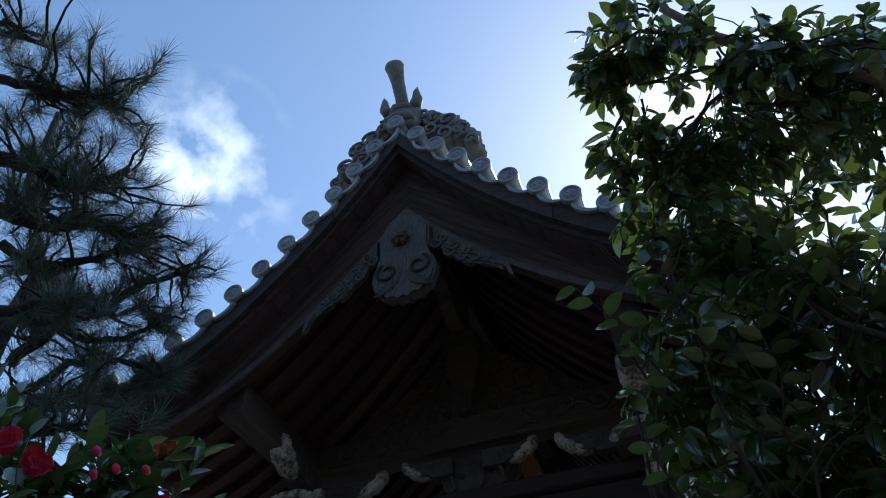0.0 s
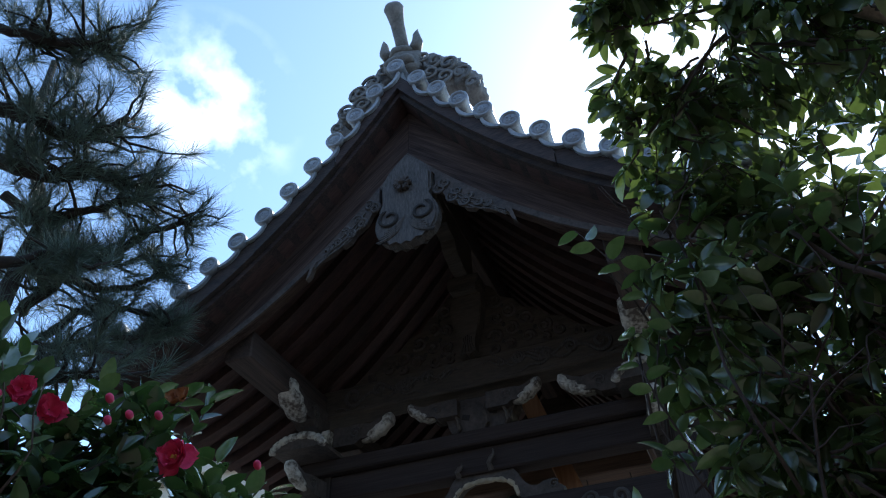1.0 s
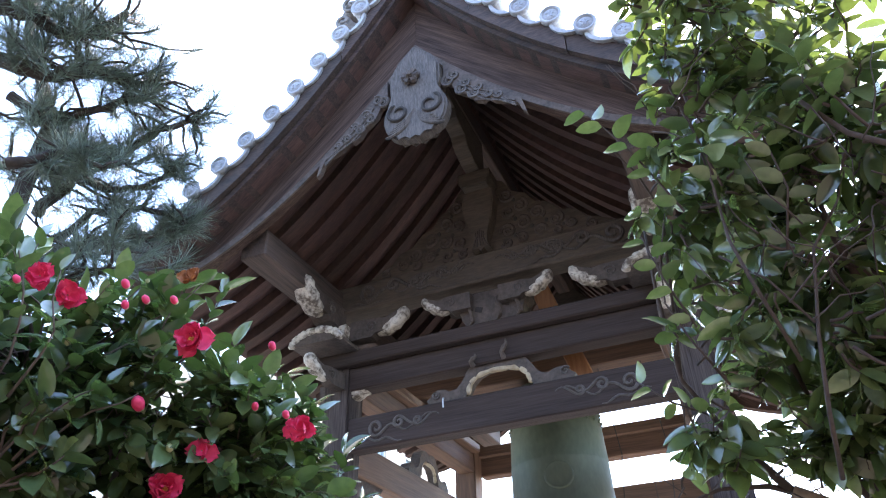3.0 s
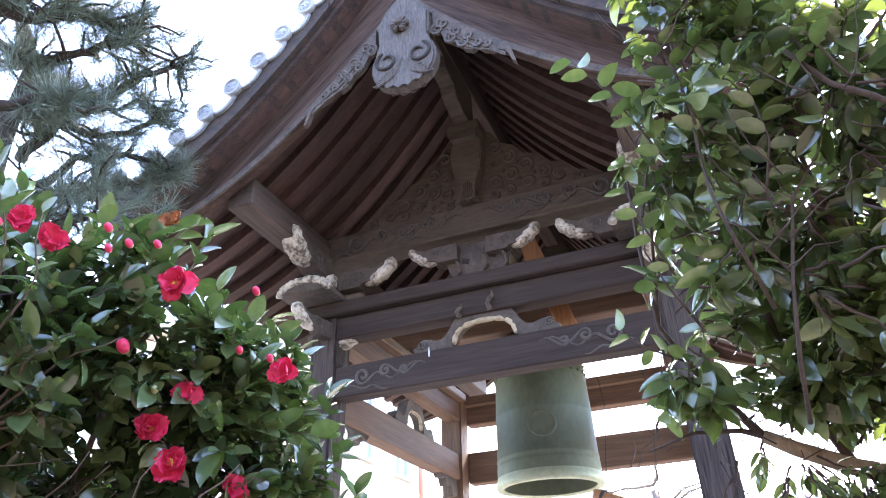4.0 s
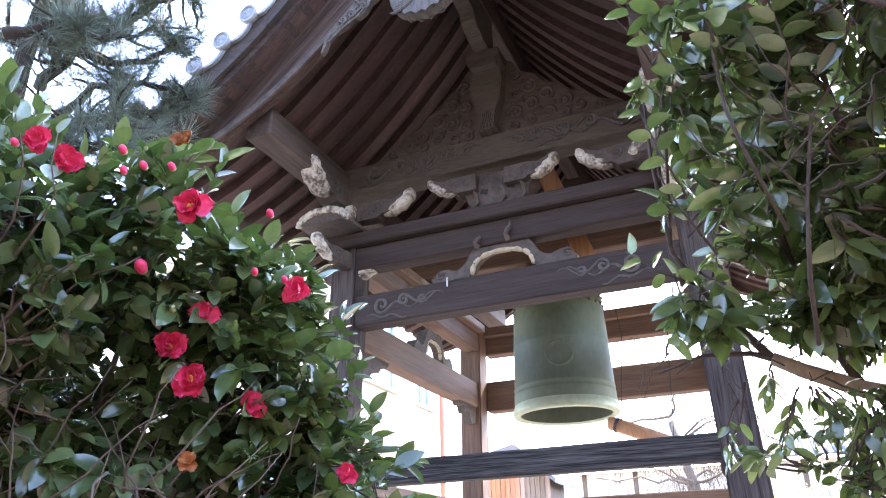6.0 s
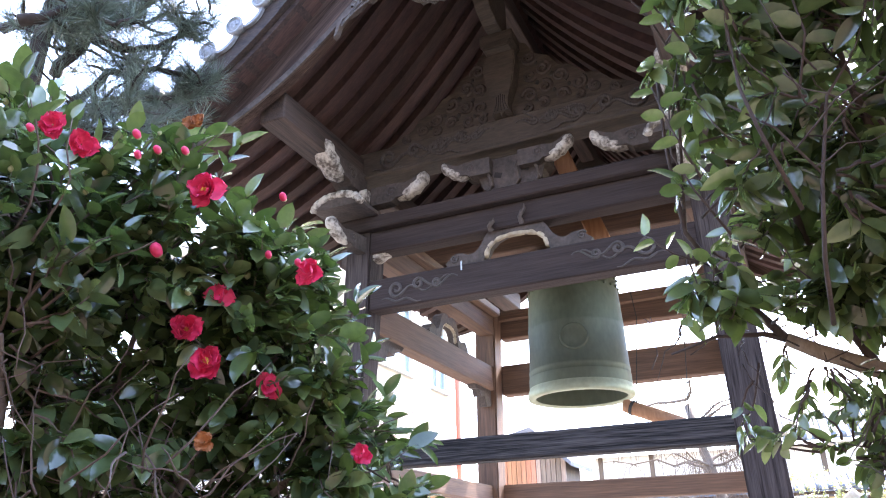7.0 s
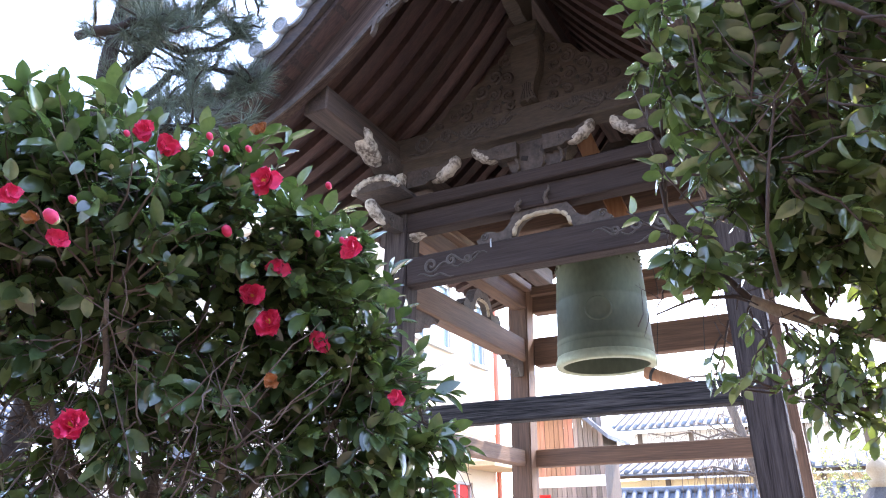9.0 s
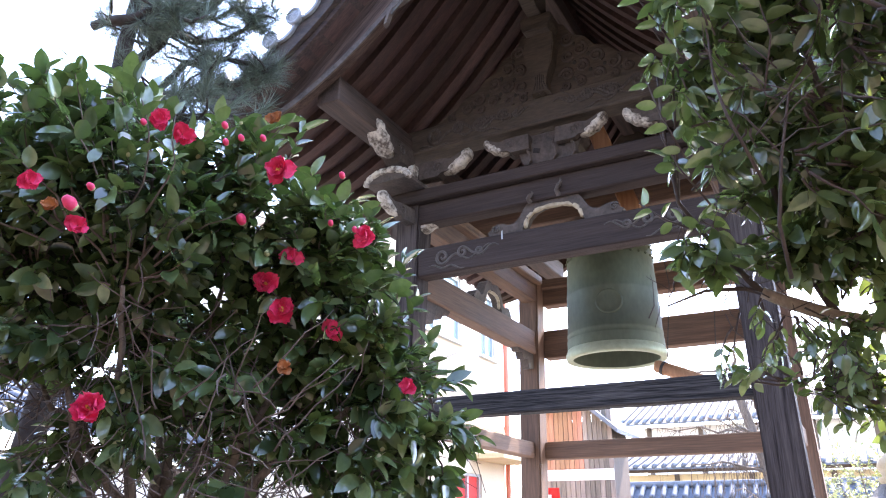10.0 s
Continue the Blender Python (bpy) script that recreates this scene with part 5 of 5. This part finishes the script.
building = thing("cream_building", "cream plastered building with aluminium windows and a red downpipe", "building", at=(-6.3, 5.5, 0))
WINS = ((5.9, 7.9, 4.8, 6.1), (8.72, 9.45, 4.75, 6.1), (7.7, 8.75, 1.2, 2.42))
bm = bmesh.new()
ys = sorted({5.0, 9.85} | {v for w in WINS for v in w[:2]})
zs = sorted({0.0, 6.7} | {v for w in WINS for v in w[2:]})
for ya, yb in zip(ys, ys[1:]):
    for za, zb in zip(zs, zs[1:]):
        if any(w[0] <= ya and yb <= w[1] and w[2] <= za and zb <= w[3] for w in WINS):
            continue
        box(bm, (-4.9, (ya + yb) / 2, (za + zb) / 2), (0.2, yb - ya, zb - za), 0)
bmesh.ops.remove_doubles(bm, verts=bm.verts, dist=0.001)
part("wall", bm, plaster, building)
part("side_wall", box(bmesh.new(), (-6.9, 9.75, 3.35), (3.8, 0.2, 6.7), 0), plaster, building)
part("side_wall", box(bmesh.new(), (-6.9, 5.1, 3.35), (3.8, 0.2, 6.7), 0), plaster, building)
part("flat_roof", box(bmesh.new(), (-6.8, 7.4, 6.8), (4.3, 5.1, 0.2), 0.02), plaster, building)
for ya, yb, za, zb in WINS:
    w = part("window", prism(bmesh.new(), [(ya, za), (yb, za), (yb, zb), (ya, zb)], -4.90, -4.885, "yz"), glass if za > 3 else red_cloth, building, "blue-green window glass" if za > 3 else "dull red shutter")
    mid = (ya + yb) / 2
    for c, s in (((ya + 0.025, (za + zb) / 2), (0.05, zb - za)), ((yb - 0.025, (za + zb) / 2), (0.05, zb - za)), ((mid, (za + zb) / 2), (0.05, zb - za)), ((mid, za + 0.025), (yb - ya, 0.05)), ((mid, zb - 0.025), (yb - ya, 0.05))):
        part("frame", box(bmesh.new(), (-4.86, c[0], c[1]), (0.06, s[0], s[1]), 0.004), alum, w)
    part("sill", box(bmesh.new(), (-4.77, mid, za - 0.03), (0.12, yb - ya + 0.1, 0.05), 0.006), alum, w)
part("canopy", box(bmesh.new(), (-4.45, 9.1, 2.72), (0.7, 1.7, 0.10), 0.01), tan_wall, building, "tan canopy over the entrance")
part("string_course", box(bmesh.new(), (-4.78, 7.4, 3.35), (0.04, 4.8, 0.10), 0.008), plaster, building)
part("downpipe", tube(bmesh.new(), [(-4.72, 9.82, z) for z in (0, 2.2, 4.5, 6.7)], 0.055, 10), pipe_red, building, "red downpipe", True)
for z in (1.5, 3.4, 5.2, 6.5):
    part("pipe_clip", tube(bmesh.new(), [(-4.72, 9.82, z - 0.03), (-4.72, 9.82, z + 0.03)], 0.066, 10), pipe_red, building)
banner = thing("red_banner", "red cloth banner with worn pale marks on a pole", "banner", at=(-4.3, 10.8, 0))
bm = bmesh.new()
for i in range(9):
    for j in range(2):
        bm.verts.new((-4.55 + 0.55 * j, 10.8 + 0.03 * math.sin(i * 1.1 + j), 0.5 + 0.22 * i))
bm.verts.ensure_lookup_table()
for i in range(8):
    bm.faces.new([bm.verts[k] for k in (2 * i, 2 * i + 1, 2 * i + 3, 2 * i + 2)])
bmesh.ops.solidify(bm, geom=bm.faces[:], thickness=0.006)
part("cloth", bm, red_cloth, banner)
for k in range(3):
    part("pale_bar", box(bmesh.new(), (-4.27, 10.765, 1.5 + 0.28 * k), (0.2, 0.02, 0.12), 0.004), white_wall, banner)
part("pole", tube(bmesh.new(), [(-4.57, 10.8, 0), (-4.57, 10.8, 2.5)], 0.016, 8), alum, banner)

shed = thing("plank_shed", "shed of red-brown and grey upright planks behind the tower", "shed", at=(-4.2, 12.2, 0))
part("backing", box(bmesh.new(), (-4.2, 12.9, 1.9), (1.9, 1.3, 3.75), 0.01), dark_frame, shed)
for k in range(17):
    x = -5.1 + 0.115 * k
    reddish = k < 11
    for z0, z1, m in ((2.72, 4.05, plank_red if reddish else plank), (0.0, 2.48, plank)):
        ob = part("plank", box(bmesh.new(), (x, 12.2 + 0.008 * (k % 2), (z0 + z1) / 2), (0.108, 0.03, z1 - z0), 0.005), m, shed)
part("white_band", box(bmesh.new(), (-4.2, 12.21, 2.60), (1.95, 0.04, 0.24), 0.005), white_wall, shed, "white band between the planks")
part("roof", prism(bmesh.new(), [(-5.3, 4.0), (-3.9, 4.35), (-3.0, 3.55), (-3.0, 3.45), (-3.9, 4.22), (-5.3, 3.9)], 11.9, 13.8), far_tile, shed)

garden_wall = thing("garden_wall", "cream panelled garden wall with dark posts and a grey tile coping", "wall", kind="structure", at=(2, 16, 0))
part("panels", box(bmesh.new(), (1.7, 16.1, 1.08), (14.4, 0.16, 2.16), 0.01), plaster, garden_wall)
for k in range(10):
    bm = box(bmesh.new(), (-5.3 + 1.4 * k, 15.99, 1.08), (0.13, 0.10, 2.16), 0.01)
    part("post", bm, dark_frame, garden_wall)
tiled_roof(garden_wall, -5.6, 9.0, 15.7, 2.18, 16.15, 2.50, far_tile)
tiled_roof(garden_wall, -5.6, 9.0, 16.6, 2.18, 16.15, 2.50, far_tile)
part("coping_ridge", tube(bmesh.new(), [(-5.65, 16.15, 2.56), (9.05, 16.15, 2.56)], 0.09, 10), far_tile, garden_wall, "", True)

annex = thing("low_annex", "low tan plastered annex with a dark tiled eave", "building", at=(2, 19, 0))
part("wall", box(bmesh.new(), (1.6, 19.1, 1.5), (14.4, 0.2, 3.0), 0.01), tan_wall, annex)
for k in range(7):
    part("post", box(bmesh.new(), (-5.4 + 2.1 * k, 18.97, 1.5), (0.14, 0.08, 3.0), 0.01), dark_frame, annex)
part("eave_beam", box(bmesh.new(), (1.7, 18.6, 3.08), (14.8, 0.12, 0.10), 0.01), dark_frame, annex)
tiled_roof(annex, -5.8, 9.2, 18.2, 3.15, 20.2, 3.65, far_tile)

house = thing("tiled_house", "white-walled house with a broad blue-grey tiled roof", "house", at=(2, 23, 0))
part("wall", box(bmesh.new(), (2.0, 23.2, 2.45), (14.4, 0.2, 4.9), 0.01), white_wall, house)
for k in range(8):
    part("post", box(bmesh.new(), (-5.0 + 1.8 * k, 23.07, 2.45), (0.16, 0.06, 4.9), 0.01), dark_frame, house)
part("bargeboard", prism(bmesh.new(), [(22.2, 4.84), (26.0, 6.24), (26.0, 6.04), (22.2, 4.72)], -5.92, -5.85, "yz"), dark_frame, house)
tiled_roof(house, -5.85, 9.5, 22.2, 4.94, 26.0, 6.36, far_tile)

store = thing("white_storehouse", "white plastered storehouse with dark posts and a tiled roof", "building", at=(-6.5, -1.5, 0))
part("wall", box(bmesh.new(), (-6.3, -1.8, 1.1), (0.2, 9.0, 2.2), 0.01), white_wall, store)
for k in range(7):
    part("post", box(bmesh.new(), (-6.17, -6.2 + 1.45 * k, 1.1), (0.08, 0.16, 2.2), 0.01), dark_frame, store)
r = part("roof", prism(bmesh.new(), [(-5.7, 2.45), (-8.5, 3.3), (-8.5, 3.2), (-5.7, 2.38)], -6.6, 3.0, "xz"), far_tile, store)
for k in range(32):
    part("roof_roll", tube(bmesh.new(), [(-5.7, -6.5 + 0.3 * k, 2.48), (-8.5, -6.5 + 0.3 * k, 3.33)], 0.075, 7), far_tile, r, "", True)

# bare weeping tree
random.seed(41)
cherry = thing("bare_tree", "bare weeping tree with thin pale twigs", "tree", at=(0.55, 9.0, 0))
ct = [Vector(p) for p in ((0.55, 9, 0), (0.55, 9, 0.9), (0.46, 9, 1.6), (0.30, 9, 2.2), (0.15, 9, 2.9), (0.0, 9, 3.5), (-0.1, 9.1, 4.0))]
build_limb(cherry, "trunk", ct, 0.12, 0.06, bark, 10)
tw = bmesh.new()
for k in range(20):
    a = k * 2.4
    top = random.choice(ct[2:]) + Vector((0, 0, 0.1))
    reach = random.uniform(0.7, 1.7)
    tip = top + Vector((math.cos(a) * reach, math.sin(a) * reach * 0.7, random.uniform(-0.1, 0.5)))
    pts = bent(top, tip, 0.12, 6, 0.04)
    build_limb(cherry, "limb", pts, 0.028, 0.008, bark, 6)
    for _ in range(22):
        p = random.choice(pts[2:])
        drop = random.uniform(0.4, 1.2)
        side = Vector((random.uniform(-0.45, 0.45), random.uniform(-0.35, 0.35), 0))
        tube(tw, [p, p + side * 0.5 + Vector((0, 0, 0.03 - 0.15 * drop)), p + side * 0.85 + Vector((0, 0, -0.55 * drop)), p + side + Vector((0, 0, -drop))], [0.006, 0.005, 0.004, 0.003], 4)
tagged(part("twig_work", tw, bark, cherry, "", True), "hanging bare twigs", kind="stuff")


def round_shrub(name, label, c, r, count, seed, mat):
    random.seed(seed)
    ob = thing(name, label, "shrub", at=(c[0], c[1], 0))
    hub = Vector((c[0], c[1], 0))
    pts_all = []
    for _ in range(8):
        d = rnd_unit()
        q = Vector((c[0] + d.x * r[0] * 0.6, c[1] + d.y * r[1] * 0.6, c[2] + d.z * r[2] * 0.6))
        pts = bent(hub, q, 0.08, 6, 0.03)
        build_limb(ob, "stem", pts, 0.025, 0.008, bark, 6)
        pts_all += pts[2:]
    fo, wood = Foliage(), bmesh.new()
    shrub_twigs([(c, r, 1)], pts_all, fo, wood, [leaf_template(0.07, 0.035, 0.3, 0.2, 3), leaf_template(0.06, 0.03, 0.2, 0.3, 3)], count, 9, 1.0, 0.45)
    tagged(part("leaves", fo.mesh("leaves", mat), None, ob), "small sunlit leaves", kind="stuff")
    tagged(part("twig_work", wood, bark, ob), kind="stuff")


round_shrub("round_shrub", "sunlit pale green shrub beyond the tower", (1.45, 9.6, 1.8), (0.8, 0.8, 1.2), 200, 51, dry_leaf)
round_shrub("round_shrub", "sunlit pale green shrub beside the garden wall", (1.0, 13.0, 1.7), (1.1, 0.8, 1.1), 200, 52, dry_leaf)
round_shrub("round_shrub", "sunlit shrub at the yard's edge", (2.2, 7.4, 1.7), (0.7, 0.7, 1.3), 220, 53, dry_leaf)

# stone lantern
lantern = thing("stone_lantern", "weathered stone lantern with a dark flared cap", "stone lantern", at=(1.9, 4.4, 0))
LC = (1.9, 4.4, 0)
part("foot", lathe(bmesh.new(), [(0.0, 0.0), (0.36, 0.0), (0.36, 0.15), (0.22, 0.26), (0.0, 0.26)], LC, 6), lantern_tan, lantern)
part("shaft", lathe(bmesh.new(), [(0.15, 0.24), (0.14, 0.6), (0.165, 0.66), (0.14, 0.72), (0.14, 1.05), (0.0, 1.05)], LC, 18), lantern_tan, lantern, "", True)
part("shelf", lathe(bmesh.new(), [(0.14, 1.04), (0.33, 1.16), (0.34, 1.25), (0.0, 1.25)], LC, 6), lantern_tan, lantern)
lb = part("light_box", lathe(bmesh.new(), [(0.20, 1.25), (0.20, 1.55), (0.0, 1.55)], LC, 6), lantern_tan, lantern)
# dark plates on the solid box paint the shade inside its openings
for k in range(6):
    a = math.pi * (k + 0.5) / 3
    part("opening", box(bmesh.new(), (LC[0] + 0.172 * math.cos(a), LC[1] + 0.172 * math.sin(a), 1.40), (0.012, 0.12, 0.18), 0.003, Matrix.Rotation(a, 4, "Z")), iron, lb)
part("cap", lathe(bmesh.new(), [(0.20, 1.55), (0.42, 1.57), (0.46, 1.66), (0.36, 1.69), (0.22, 1.78), (0.12, 1.90), (0.0, 1.92)], LC, 6), lantern_dark, lantern, "dark weathered flared cap")
part("jewel", lathe(bmesh.new(), [(0.10, 1.90), (0.13, 1.95), (0.08, 1.98), (0.12, 2.06), (0.10, 2.13), (0.0, 2.22)], LC, 18), lantern_tan, lantern, "", True)

# ---- unseen walls behind and beside the viewer, added to hold back sky light ----
hall = thing("rear_sky_blocker", "unseen dark wall and eave added behind the viewer to block sky light", "wall", kind="structure", at=(0, -8.0, 0))
part("wall", box(bmesh.new(), (0, -8.1, 2.5), (22, 0.2, 5.0), 0.01), dark_frame, hall)
for k in range(12):
    part("post", box(bmesh.new(), (-10.5 + 1.9 * k, -7.95, 2.5), (0.22, 0.14, 5.0), 0.01), dark_frame, hall)
# steep added eave, cuts the sky that reaches the tower's front
part("eave", prism(bmesh.new(), [(-6.9, 4.9), (-11.5, 9.4), (-11.5, 9.2), (-6.9, 4.74)], -11.5, 11.5, "yz"), far_tile, hall)
# added side wall, out of view, shades the yard further
side = thing("side_sky_blocker", "unseen dark wall added beside the viewer to block sky light", "wall", kind="structure", at=(7.5, -3, 0))
part("wall", box(bmesh.new(), (7.5, -2.5, 2.0), (0.2, 11.0, 4.0), 0.01), dark_frame, side)
